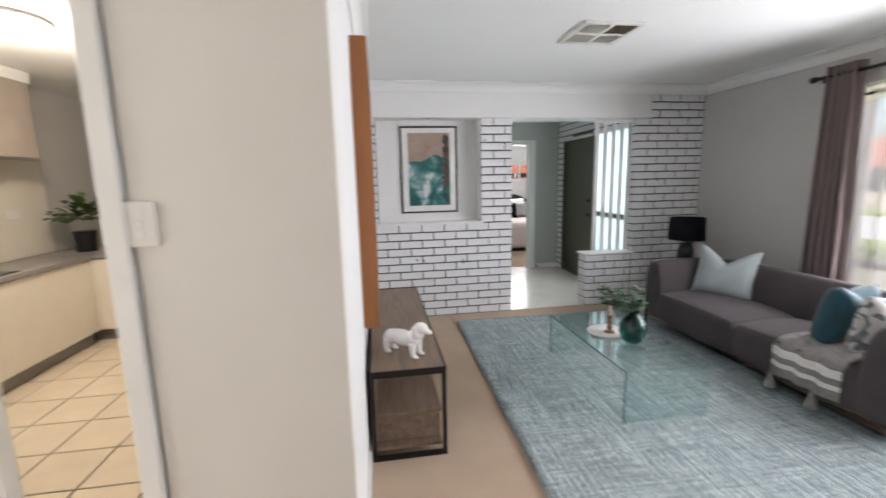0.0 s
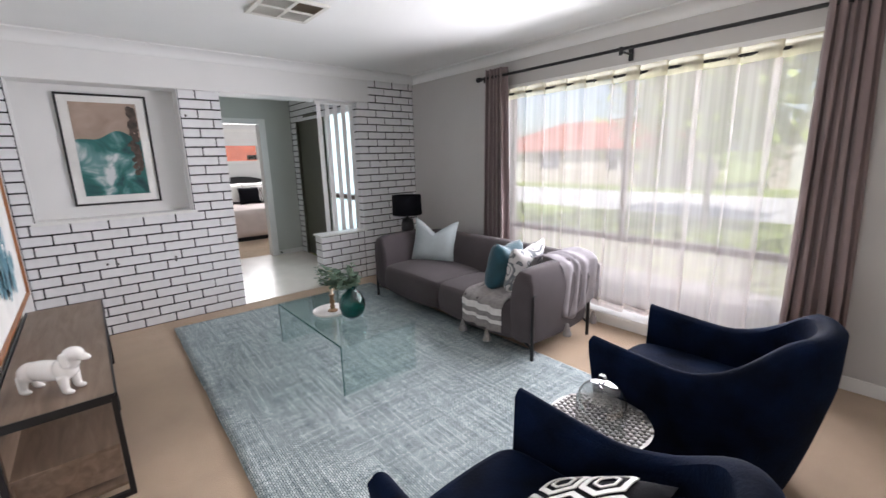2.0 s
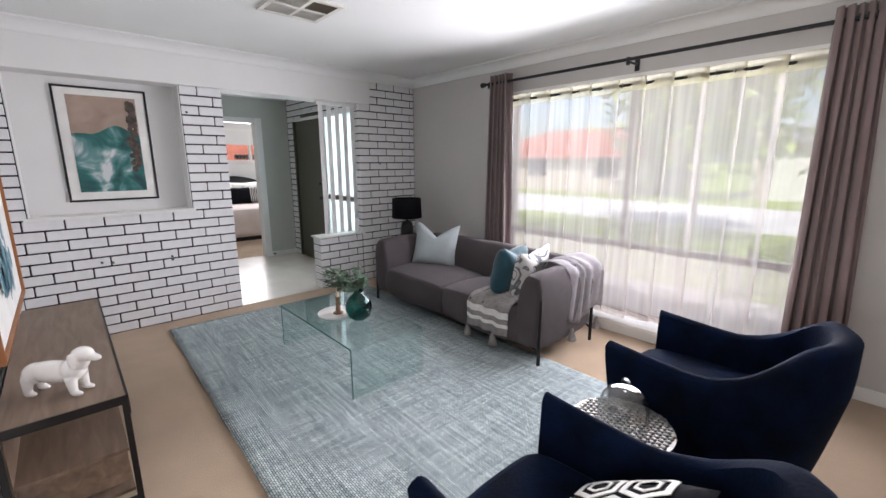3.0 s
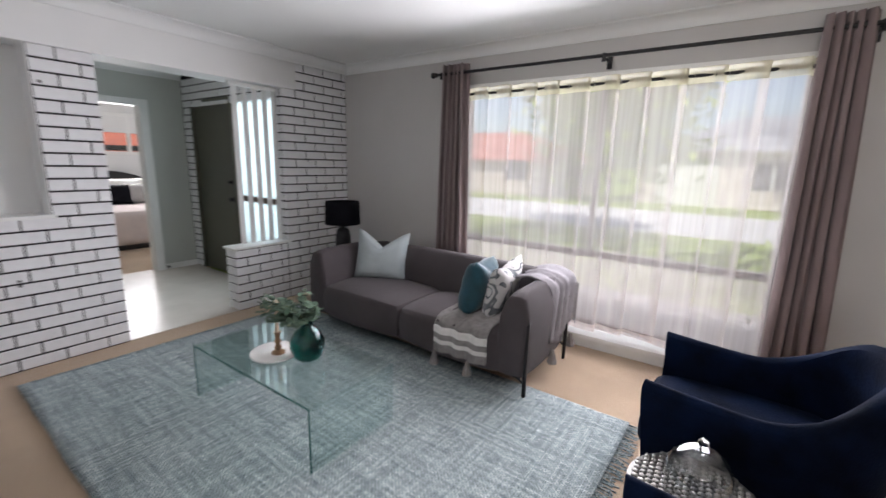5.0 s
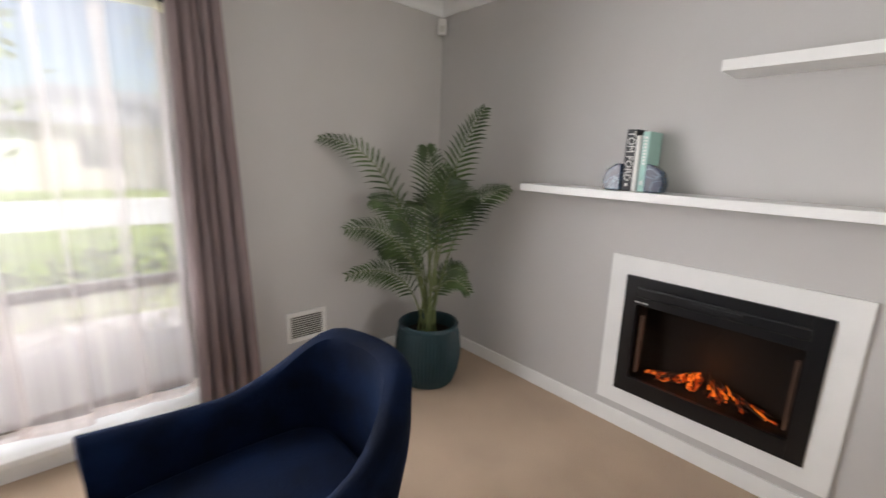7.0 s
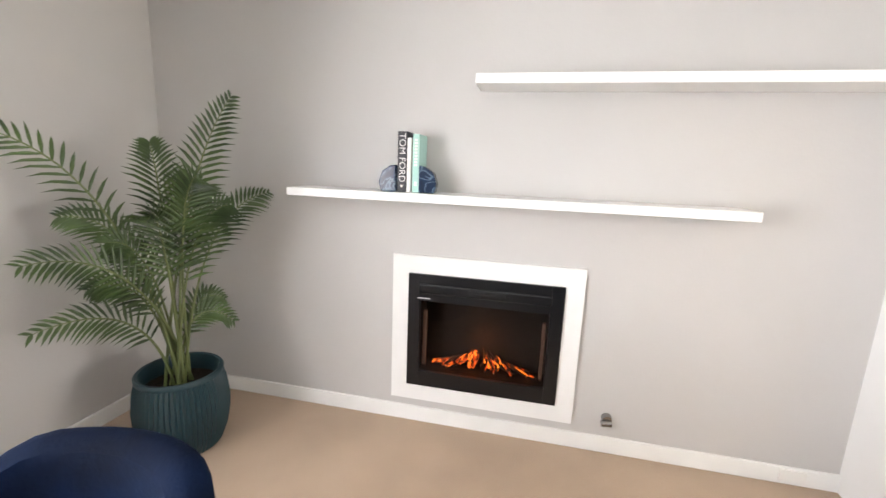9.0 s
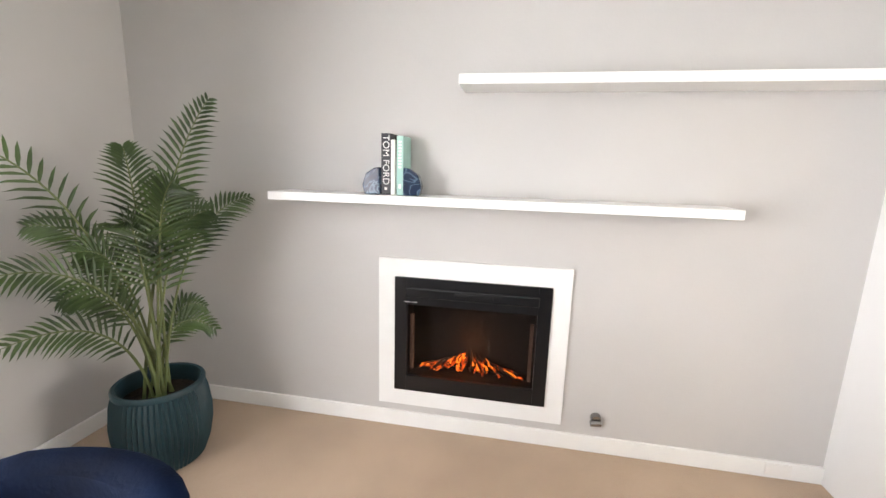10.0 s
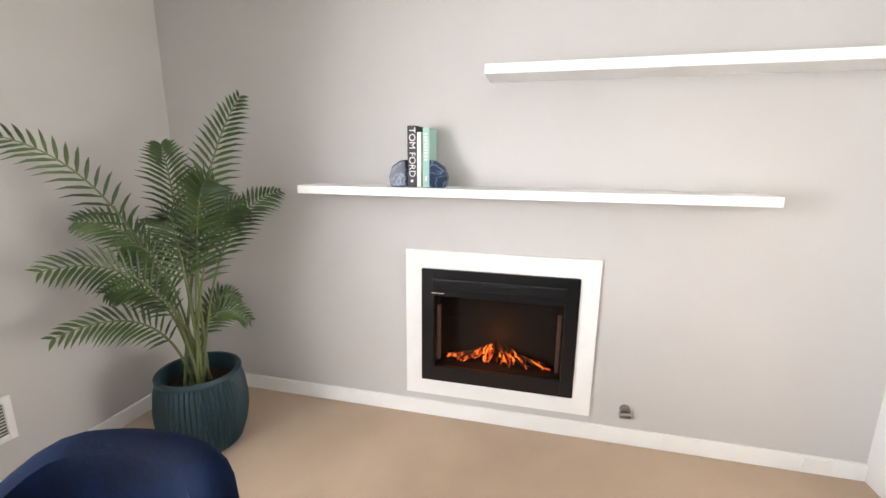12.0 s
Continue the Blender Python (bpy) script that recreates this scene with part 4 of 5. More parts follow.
# console
cs = thing("console_table", "low walnut console with a black metal frame against the wall", "console", (0.09, 2.895, 0))
part("top", B(-0.18, 0.196, -0.83, 0.83, 0.483, 0.498, bev=0.002), M_walnut, cs)
for y in (-0.82, 0.82):
    for x in (-0.18, 0.19):
        part("leg", B(x - 0.011, x + 0.011, y - 0.011, y + 0.011, 0, 0.482, bev=0.001), M_black, cs, "black square tube leg")
    part("end_rail", B(-0.169, 0.179, y - 0.011, y + 0.011, 0.0, 0.022), M_black, cs)
    part("top_rail", B(-0.169, 0.179, y - 0.011, y + 0.011, 0.460, 0.482), M_black, cs)
for x in (-0.19, 0.2):
    part("edge_rail", B(x - 0.004, x + 0.004, -0.831, 0.831, 0.478, 0.4995), M_black, cs)
part("end_lip", B(-0.186, 0.196, -0.838, -0.831, 0.478, 0.4995), M_black, cs)
part("lower_shelf", B(-0.168, 0.178, -0.805, 0.805, 0.045, 0.06), M_walnut, cs)
part("back_panel", B(-0.172, -0.165, -0.805, 0.805, 0.06, 0.46), M_walnut, cs)
part("middle_shelf", B(-0.164, 0.178, -0.805, 0.805, 0.235, 0.25), M_walnut, cs)
part("divider", B(-0.164, 0.172, -0.765, -0.75, 0.075, 0.234), M_walnut, cs)
part("drawer_front", B(0.17, 0.186, 0.02, 0.78, 0.26, 0.45, bev=0.002), M_walnut, cs)
for y in (-0.795, 0.79):
    part("pull", B(0.198, 0.206, y - 0.012, y + 0.012, 0.40, 0.46, bev=0.001), M_black, cs)

# dachshund figurine, one plain mesh
bm = bmesh.new()


def ball(c, r, s=(1, 1, 1), rot=0):
    bmesh.ops.create_uvsphere(bm, u_segments=20, v_segments=14, radius=r, matrix=Matrix.Translation(c) @ pose(0, 0, 0, 0, rot, 0) @ Matrix.Diagonal((*s, 1)))


ball((0, 0, 0.105), 0.055, (1.9, 0.85, 0.9), 4)
ball((-0.07, 0, 0.10), 0.048, (1, 0.9, 1))
ball((0.075, 0, 0.115), 0.047, (1, 0.95, 1.1))
ball((0.105, 0, 0.15), 0.038, (0.9, 0.85, 1.25), 25)
ball((0.12, 0, 0.188), 0.036, (1.15, 0.95, 0.95))
ball((0.158, 0, 0.174), 0.021, (1.6, 0.85, 0.85), 10)
for s in (-1, 1):
    ball((0.105, s * 0.036, 0.168), 0.024, (0.75, 0.35, 1.6), -10)
    for x, k in ((-0.085, -0.006), (0.08, 0.006)):
        cyl(bm, (x, s * 0.028, 0.09), (x + k, s * 0.03, 0.012), 0.022, 0.014, 14)
        ball((x + k + 0.012, s * 0.03, 0.0125), 0.0135, (1.7, 1.1, 0.9))
cyl(bm, (-0.105, 0, 0.12), (-0.135, 0, 0.065), 0.014, 0.006, 10)
dog = link("dog_figurine", bm, M_ceramic, True)
rm = dog.modifiers.new("remesh", 'REMESH')
rm.mode, rm.voxel_size, rm.use_smooth_shade = 'VOXEL', 0.0045, True
smo = dog.modifiers.new("smooth", 'SMOOTH')
smo.iterations = 6
dog.matrix_basis = pose(0.085, 2.27, 0.498, 0, 0, -40) @ Matrix.Diagonal((1.02, 1.0, 0.90, 1))
tagged(dog, "white glazed ceramic dachshund figurine on the console", "figurine")

# large canvas on the west wall
cv = thing("canvas_painting", "large oak framed canvas of teal brush strokes", "painting", (WX, 2.87, 1.405))
PH, PW = 0.735, 0.63
for y0, y1, z0, z1 in ((-PW, -PW + 0.012, -PH, PH), (PW - 0.012, PW, -PH, PH), (-PW + 0.012, PW - 0.012, PH - 0.012, PH), (-PW + 0.012, PW - 0.012, -PH, -PH + 0.012)):
    part("frame_side", B(0.002, 0.085, y0, y1, z0, z1, bev=0.001), M_oak, cv)
part("canvas", B(0.004, 0.070, -PW + 0.014, PW - 0.014, -PH + 0.014, PH - 0.014), M_paper, cv)
rr = random.Random(12)
for m_, nm, cnt in ((M_blue1, "dark_stroke", 130), (M_blue2, "pale_stroke", 90)):
    for i in range(cnt):
        bm = bmesh.new()
        k = rr.random()
        z = 0.64 - 1.22 * k
        y = -0.30 + 0.38 * k + rr.gauss(0, 0.10 + 0.07 * k * (1 - k) * 4)
        y = max(-0.5, min(0.5, y))
        h, w = rr.uniform(0.06, 0.17), rr.uniform(0.018, 0.05)
        z = max(-0.6, min(0.6, z))
        tlt = rr.uniform(-0.4, 0.4)
        pr = 0.0702 + 0.00012 * i + (0.00005 if m_ is M_blue2 else 0)
        pts = [(-0.5, -0.2), (-0.35, -0.5), (0.2, -0.46), (0.5, -0.15), (0.45, 0.3), (0.1, 0.5), (-0.4, 0.38)]
        vs = []
        for a_, b_ in pts:
            yy, zz = a_ * w * 2, b_ * h
            vs.append(bm.verts.new((pr, y + yy * math.cos(tlt) - zz * math.sin(tlt), z + yy * math.sin(tlt) + zz * math.cos(tlt))))
        bm.faces.new(vs)
        part(nm, bm, m_, cv)

# framed surf print in the niche
fp = thing("framed_print", "black framed beach and surf print in the niche", "picture", (0.546, NY + 0.186, 1.559))
for x0, x1, z0, z1 in ((-0.302, -0.286, -0.452, 0.452), (0.286, 0.302, -0.452, 0.452), (-0.286, 0.286, 0.436, 0.452), (-0.286, 0.286, -0.452, -0.436)):
    part("frame_side", B(x0, x1, -0.022, 0.0, z0, z1, bev=0.002), M_black, fp)
part("mat_board", B(-0.286, 0.286, -0.010, 0.0, -0.436, 0.436), M_paper, fp)
bm = bmesh.new()
edge = lambda x: 0.10 + 0.04 * math.sin(x * 9 + 1) + 0.02 * math.sin(x * 23)
part("sand", B(-0.222, 0.222, -0.0125, -0.010, -0.05, 0.385), M_sand, fp)
for i in range(24):
    x0, x1 = -0.222 + i * 0.0185, -0.222 + (i + 1) * 0.0185
    vs = [bm.verts.new(p) for p in ((x0, -0.0145, -0.375), (x1, -0.0145, -0.375), (x1, -0.0145, edge(x1)), (x0, -0.0145, edge(x0)))]
    bm.faces.new(vs)
part("surf", bm, M_sea, fp)
bm = bmesh.new()
rr = random.Random(3)
for i in range(70):
    z = rr.uniform(-0.2, 0.35)
    x = 0.205 - abs(rr.gauss(0, 0.028 if z < 0.2 else 0.016)) - 0.02 * max(0.0, 0.1 - abs(z - 0.05)) * 10
    s = rr.uniform(0.014, 0.034)
    x = min(x, 0.222 - s)
    vs = [bm.verts.new((x + s * math.cos(k) * rr.uniform(0.7, 1), -0.0155 - 0.0001 * i, z + s * 1.1 * math.sin(k) * rr.uniform(0.7, 1))) for k in [q * math.pi / 4 for q in range(8)]]
    bm.faces.new(vs)
part("rock_shore", bm, M_rock, fp)

# ---------------- fireplace wall ----------------
fs = thing("floating_shelf", "long white floating shelf above the fireplace", "shelf", (1.703, SY, 1.227))
part("board", B(-1.011, 1.011, 0.0, 0.20, -0.017, 0.022, bev=0.002), M_gloss, fs)
fs2 = thing("floating_shelf", "white floating shelf high on the wall", "shelf", (0.972, SY, 1.737))
part("board", B(-0.851, 0.851, 0.0, 0.20, -0.02, 0.02, bev=0.002), M_gloss, fs2)

fr = thing("electric_fireplace", "black electric fireplace with glowing logs in a white surround", "fireplace", (1.7545, SY, 0.5285))
for x0, x1, z0, z1 in ((-0.4755, -0.382, -0.3975, 0.3975), (0.382, 0.4755, -0.3975, 0.3975), (-0.382, 0.382, 0.306, 0.3975), (-0.382, 0.382, -0.3975, -0.306)):
    part("surround_board", B(x0, x1, 0.0, 0.018, z0, z1), M_gloss, fr, "white painted surround board")
for x0, x1, z0, z1 in ((-0.388, -0.325, -0.308, 0.305), (0.325, 0.388, -0.308, 0.305), (-0.325, 0.325, 0.165, 0.305), (-0.325, 0.325, -0.308, -0.225)):
    part("fascia_bar", B(x0, x1, -0.01, 0.028, z0, z1, bev=0.001), M_dark, fr, "black steel fascia")
part("louvre", B(-0.33, 0.33, 0.024, 0.034, 0.205, 0.255, bev=0.006), M_dark, fr)
part("control_strip", B(-0.11, 0.08, 0.03, 0.0365, 0.222, 0.243, bev=0.003), M_black, fr)
bm = bmesh.new()
box(bm, 0.305, 0.335, 0.029, 0.0295, 0.178, 0.182)
box(bm, 0.27, 0.30, 0.029, 0.0295, 0.178, 0.182)
part("badge", bm, M_paper, fr, "small white printed badge")
bm = bmesh.new()
box(bm, -0.34, 0.34, -0.14, -0.13, -0.24, 0.2)
box(bm, -0.34, -0.328, -0.13, 0.0, -0.24, 0.2)
box(bm, 0.328, 0.34, -0.13, 0.0, -0.24, 0.2)
box(bm, -0.33, 0.33, -0.13, 0.0, -0.24, -0.225)
box(bm, -0.33, 0.33, -0.13, 0.0, 0.165, 0.18)
part("firebox", bm, M_inner, fr, "dark brown firebox")
M_trim = mat("bronze trim", (0.20, 0.13, 0.10), 0.5)
for s in (-1, 1):
    part("side_trim", B(s * 0.305 - 0.008, s * 0.305 + 0.008, -0.03, -0.005, -0.2, 0.10), M_trim, fr)
p = part("pane", B(-0.325, 0.325, 0.008, 0.011, -0.225, 0.165), M_fireglass, fr)
p.visible_shadow = False
M_log = ramped("charred log", [(0.3, (0.02, 0.012, 0.008)), (0.7, (0.10, 0.05, 0.03))], 12, 0.8)
M_ember = ramped("glowing ember", [(0.46, (0.012, 0.003, 0.002)), (0.56, (0.40, 0.045, 0.004)), (0.70, (1.0, 0.26, 0.03))], 24, 0.8, 4, 1.0)
_b = M_ember.node_tree.nodes["Principled BSDF"]
for lk in list(M_ember.node_tree.links):
    if lk.to_socket == _b.inputs["Base Color"]:
        M_ember.node_tree.links.new(lk.from_socket, _b.inputs["Emission Color"])
_b.inputs["Emission Strength"].default_value = 1.15
M_flame = emit("flame", (1.0, 0.22, 0.015), 1.1)
rr = random.Random(8)
for i in range(46):
    x = rr.uniform(-0.25, 0.25)
    lean = -x * 0.9
    z = -0.215 + 0.02 * rr.random()
    h = 0.10 * (1 - abs(x) / 0.32) * rr.uniform(0.5, 1.0) + 0.015
    pts = [(x * 1.15, -0.06 + rr.uniform(-.03, .03), z), (x * 0.85 + rr.uniform(-.02, .02), -0.07, z + h * 0.55), (x * 0.55, -0.08, z + h)]
    part("log" if i % 3 == 0 else "ember", tube(bmesh.new(), pts, lambda k: 0.006 * (1 - 0.5 * k), 9), M_log if i % 3 == 0 else M_ember, fr, "" if i % 3 == 0 else "glowing orange ember", True)
for i in range(12):
    x = rr.gauss(0, 0.09)
    h = rr.uniform(0.015, 0.05)
    z = -0.215 + max(0.0, 0.1 - abs(x) * 0.4) * rr.uniform(0.3, 1)
    y = -0.05 + rr.uniform(-0.01, 0.01)
    w = rr.uniform(0.004, 0.011)
    part("flame", tube(bmesh.new(), [(x, y, z), (x + rr.uniform(-.012, .012) - x * 0.1, y, z + h * 0.5), (x - x * 0.25, y, z + h)], lambda k, w=w: w * (1 - 0.95 * k), 6), M_flame, fr, "small orange flame", True)
fg = new("ember_glow", bpy.data.lights.new("ember_glow", 'POINT'))
fg.data.energy, fg.data.color, fg.data.shadow_soft_size = 0.35, (1.0, 0.35, 0.1), 0.06
fg.location = (1.755, SY - 0.03, 0.44)

# books between agate bookends, on the shelf


def book(name, label, x, w, h, d, material, lean=0.0):
    t = thing(name, label, "book", (x, SY + 0.145, 1.2495), 0, "books on the shelf")
    t.rotation_euler[1] = radians(lean)
    part("cover", B(-w / 2, w / 2, -d, 0, 0, h, bev=0.002), material, t)
    part("pages", B(-w / 2 + 0.003, w / 2 - 0.003, -d + 0.004, -0.006, h, h + 0.001), M_paper, t)
    return t


def words(parent, text, size, loc, m, material):
    c = bpy.data.curves.new("lettering", 'FONT')
    c.body, c.size, c.extrude, c.align_x, c.align_y = text, size, 0.0004, 'CENTER', 'CENTER'
    ob = new("lettering", c)
    ob.data.materials.append(material)
    ob.parent = parent
    ob.matrix_basis = Matrix.Translation(loc) @ m
    return ob


b1 = book("book", "thick black hardback with white spine lettering", 2.152, 0.044, 0.273, 0.13, M_ink)
words(b1, "TOM FORD", 0.043, (0, 0.0006, 0.155), pose(0, 0, 0, 90, 90, 180), M_paper)
part("mark", B(-0.006, 0.006, 0.0, 0.0008, 0.022, 0.034), M_paper, b1)
b2 = book("book", "thin white paperback book on the shelf", 2.119, 0.02, 0.245, 0.125, M_paper)
b3 = book("book", "mint green hardback with pale spine lettering", 2.086, 0.032, 0.262, 0.13, M_mint)
bm = bmesh.new()
for i in range(9):
    box(bm, -0.007, 0.007, 0.0, 0.0008, 0.12 + i * 0.014, 0.129 + i * 0.014)
part("spine_marks", bm, M_paper, b3, "pale unreadable lettering")
part("spine_box", B(-0.006, 0.006, 0.0, 0.0008, 0.03, 0.05), M_paper, b3)
for x, s in ((2.176, 1), (2.068, -1)):
    bm = bmesh.new()
    pts = [(0, 0), (0.075, 0.0), (0.085, 0.045), (0.068, 0.095), (0.03, 0.12), (0, 0.125)]
    lo = [bm.verts.new((s * a, 0.02, z)) for a, z in pts]
    hi = [bm.verts.new((s * a * 0.93, -0.05, z * 0.96)) for a, z in pts]
    bm.faces.new(lo)
    bm.faces.new(hi[::-1])
    for i in range(6):
        bm.faces.new((lo[i], lo[(i + 1) % 6], hi[(i + 1) % 6], hi[i]))
    ob = link("bookend", bm, M_agate)
    ob.matrix_basis = pose(x, SY + 0.14, 1.2495)
    bvm = ob.modifiers.new("bevel", 'BEVEL')
    bvm.width, bvm.segments = 0.006, 2
    tagged(ob, "polished blue agate bookend on the shelf", "bookend", "bookends")

tap = thing("gas_outlet", "small chrome gas bayonet outlet low on the wall", "gas outlet", (1.114, SY, 0.185))
bm = cyl(bmesh.new(), (0, 0, 0), (0, 0.03, 0), 0.026, 0.022, 24)
part("flange", bm, M_steel, tap, smooth=True)
part("socket", cyl(bmesh.new(), (-0.02, 0.03, -0.012), (0.028, 0.035, -0.014), 0.016, n=18), M_steel, tap, smooth=True)

sp = thing("power_outlet", "white power outlet plate on the skirting", "power outlet", (0.298, SY + 0.016, 0.048))
part("plate", B(-0.055, 0.055, 0, 0.008, -0.03, 0.03, bev=0.003), M_plate, sp)

vt = thing("wall_vent", "white framed floor heating vent low on the wall", "vent", (EX, -0.168, 0.333))
bm = bmesh.new()
for y0, y1, z0, z1 in ((-0.125, -0.10, -0.095, 0.095), (0.10, 0.125, -0.095, 0.095), (-0.10, 0.10, 0.07, 0.095), (-0.10, 0.10, -0.095, -0.07)):
    box(bm, -0.014, 0, y0, y1, z0, z1, bev=0.002)
part("frame", bm, M_plate, vt)
part("backing", B(-0.002, 0, -0.10, 0.10, -0.07, 0.07), M_vent, vt)
for i in range(10):
    bm = B(-0.011, -0.002, -0.10, 0.10, -0.002, 0.002)
    bmesh.ops.transform(bm, matrix=pose(0, 0, -0.063 + i * 0.014, 0, 35, 0), verts=bm.verts)
    part("slat", bm, M_slatv, vt)
part("screw", cyl(bmesh.new(), (-0.013, 0, 0), (-0.01, 0, 0), 0.006, n=10), M_steel, vt)

sn = thing("alarm_sensor", "small white motion sensor in the corner under the cornice", "sensor", (EX - 0.045, SY + 0.045, 2.235), 45)
part("housing", B(-0.028, 0.028, -0.02, 0.02, -0.05, 0.05, bev=0.008), M_plate, sn, smooth=True)
part("lens", B(-0.018, 0.018, 0.018, 0.026, -0.035, 0.005, bev=0.005), M_slatv, sn)
sn2 = thing("ceiling_hook", "small white knob at the cornice end", "hook", (-0.09, NY - 0.07, 2.312))
part("ball", lathe(bmesh.new(), [(0, -0.02), (0.012, -0.015), (0.016, 0.0), (0.012, 0.012), (0, 0.016)], 14), M_plate, sn2, smooth=True)

cvn = thing("ceiling_vent", "square white ceiling vent with angled vanes, one quarter coloured as shaded", "vent", (1.505, 2.85, CZ))
bm = bmesh.new()
for x0, x1, y0, y1 in ((-0.205, -0.175, -0.205, 0.205), (0.175, 0.205, -0.205, 0.205), (-0.175, 0.175, 0.175, 0.205), (-0.175, 0.175, -0.205, -0.175), (-0.012, 0.012, -0.175, 0.175), (-0.175, -0.012, -0.012, 0.012), (0.012, 0.175, -0.012, 0.012)):
    box(bm, x0, x1, y0, y1, -0.016, 0.0, bev=0.002)
part("frame", bm, M_slatv, cvn)
part("backing", B(-0.175, 0.175, -0.175, 0.175, -0.003, -0.001), M_vent, cvn)
# vanes of the +x, -y quarter are coloured dark to stand for shade
for qx, qy, ax in ((-0.094, -0.094, 'x'), (0.094, -0.094, 'y'), (-0.094, 0.094, 'y'), (0.094, 0.094, 'x')):
    for i in range(8):
        o = -0.07 + i * 0.02
        bm = B(-0.078, 0.078, -0.009, 0.009, -0.0008, 0.0008)
        bmesh.ops.transform(bm, matrix=pose(qx + (o if ax == 'y' else 0), qy + (o if ax == 'x' else 0), -0.010, 0, 0, 90 if ax == 'y' else 0) @ pose(0, 0, 0, 35, 0, 0), verts=bm.verts)
        part("slat", bm, M_vane_shade if qx > 0 > qy else M_slatv, cvn)

# palm in a ribbed pot
PX, PY = 3.12, -0.73
pot = thing("plant_pot", "dark teal ribbed ceramic planter on the carpet", "plant pot", (PX, PY, 0))
part("body", lathe(bmesh.new(), [(0.0, 0.0), (0.145, 0.0), (0.158, 0.012), (0.183, 0.08), (0.198, 0.16), (0.200, 0.22), (0.19, 0.31), (0.176, 0.36)], 224, (0, 0, 0), 0.0045, 56, False), M_pot, pot, "ribbed glazed body", True)
part("rim", lathe(bmesh.new(), [(0.174, 0.358), (0.183, 0.362), (0.185, 0.38), (0.178, 0.388), (0.166, 0.386), (0.162, 0.37), (0.162, 0.28)], 64, cap=False), M_pot, pot, smooth=True)
part("soil", lathe(bmesh.new(), [(0.0, 0.315), (0.1, 0.312), (0.163, 0.305), (0.163, 0.28), (0, 0.28)], 32), M_soil, pot)
palm = thing("palm_plant", "artificial areca palm with arching green fronds", "plant", (PX, PY, 0.31))


def frond(tip, rise, width, leaflets, seed, bare=0.3, face=(-0.6, 0.52, 0.6)):
    """One arching frond: a stem from the pot to the tip with two ranks of long leaflets."""
    rr = random.Random(seed)
    p0 = Vector((rr.uniform(-.05, .05), rr.uniform(-.05, .05), 0))
    p2 = Vector(tip) - Vector((PX, PY, 0.31))
    p1 = Vector((p2.x * 0.22, p2.y * 0.22, rise))
    at = lambda k: p0 * (1 - k) ** 2 + p1 * 2 * k * (1 - k) + p2 * k * k
    part("stem", tube(bmesh.new(), [at(i / 20) for i in range(21)], lambda k: 0.0075 * (1 - 0.8 * k), 7), M_stem, palm, "pale green stem", True)
    bm = bmesh.new()
    up = Vector((0, 0, 1))
    for i in range(leaflets):
        k = bare + (1 - bare) * i / (leaflets - 1)
        c = at(k)
        d = (at(min(1, k + 0.01)) - at(k - 0.01)).normalized()
        side = d.cross(Vector(face)).normalized()
        nrm = side.cross(d)
        q_ = (k - bare) / (1 - bare)
        ln = width * (0.25 + 0.75 * math.sin(math.pi * (0.25 + 0.72 * q_))) * rr.uniform(0.88, 1.06)
        for s in (-1, 1):
            fwd = 0.60 + 0.55 * k
            a = (side * s + d * fwd + nrm * rr.uniform(0.05, 0.3)).normalized()
            w = 0.0062 + 0.0020 * rr.random()
            wv = (a.cross(nrm)).normalized()
            ring = []
            for q, wk, dr in ((0, 0.35, 0), (0.3, 1.0, 0.01), (0.65, 0.75, 0.07), (1.0, 0.0, 0.22)):
                m_ = c + a * ln * q - up * ln * dr
                ring.append((m_ - wv * w * wk, m_ - nrm * 0.003 * wk, m_ + wv * w * wk))
            vv = [[bm.verts.new(p) for p in r] for r in ring]
            for A, C in zip(vv, vv[1:]):
                bm.faces.new((A[0], A[1], C[1], C[0]))
                bm.faces.new((A[1], A[2], C[2], C[1]))
    for v in bm.verts:
        v.co.x = min(v.co.x, EX - 0.012 - PX)
        v.co.y = max(v.co.y, SY + 0.012 - PY)
    part("frond", bm, M_leaf, palm)


frond((3.60, -0.29, 1.46), 1.16, 0.145, 19, 1, 0.40)
frond((2.90, -0.90, 1.635), 1.00, 0.165, 25, 2, 0.34)
frond((2.94, -1.19, 1.20), 0.84, 0.145, 19, 3, 0.46)
frond((3.20, -0.23, 0.99), 0.72, 0.165, 20, 4, 0.36)
frond((3.30, -0.29, 0.71), 0.50, 0.135, 18, 5, 0.32)
frond((2.99, -0.94, 0.57), 0.48, 0.13, 16, 6, 0.34)
frond((2.90, -0.68, 1.30), 0.90, 0.185, 22, 7, 0.38)
frond((2.93, -0.88, 1.16), 0.82, 0.185, 21, 8, 0.38)
frond((3.14, -0.70, 1.42), 0.96, 0.165, 20, 9, 0.42)
frond((3.36, -0.48, 1.12), 0.84, 0.16, 19, 10, 0.40)
frond((3.08, -0.99, 0.66), 0.50, 0.125, 16, 11, 0.38)
frond((2.96, -0.76, 1.27), 0.88, 0.19, 23, 13, 0.40)
frond((3.06, -0.60, 1.14), 0.84, 0.18, 22, 14, 0.40)
frond((3.20, -0.52, 1.02), 0.74, 0.17, 20, 15, 0.42)
frond((3.24, -0.46, 0.84), 0.60, 0.14, 17, 12, 0.40)

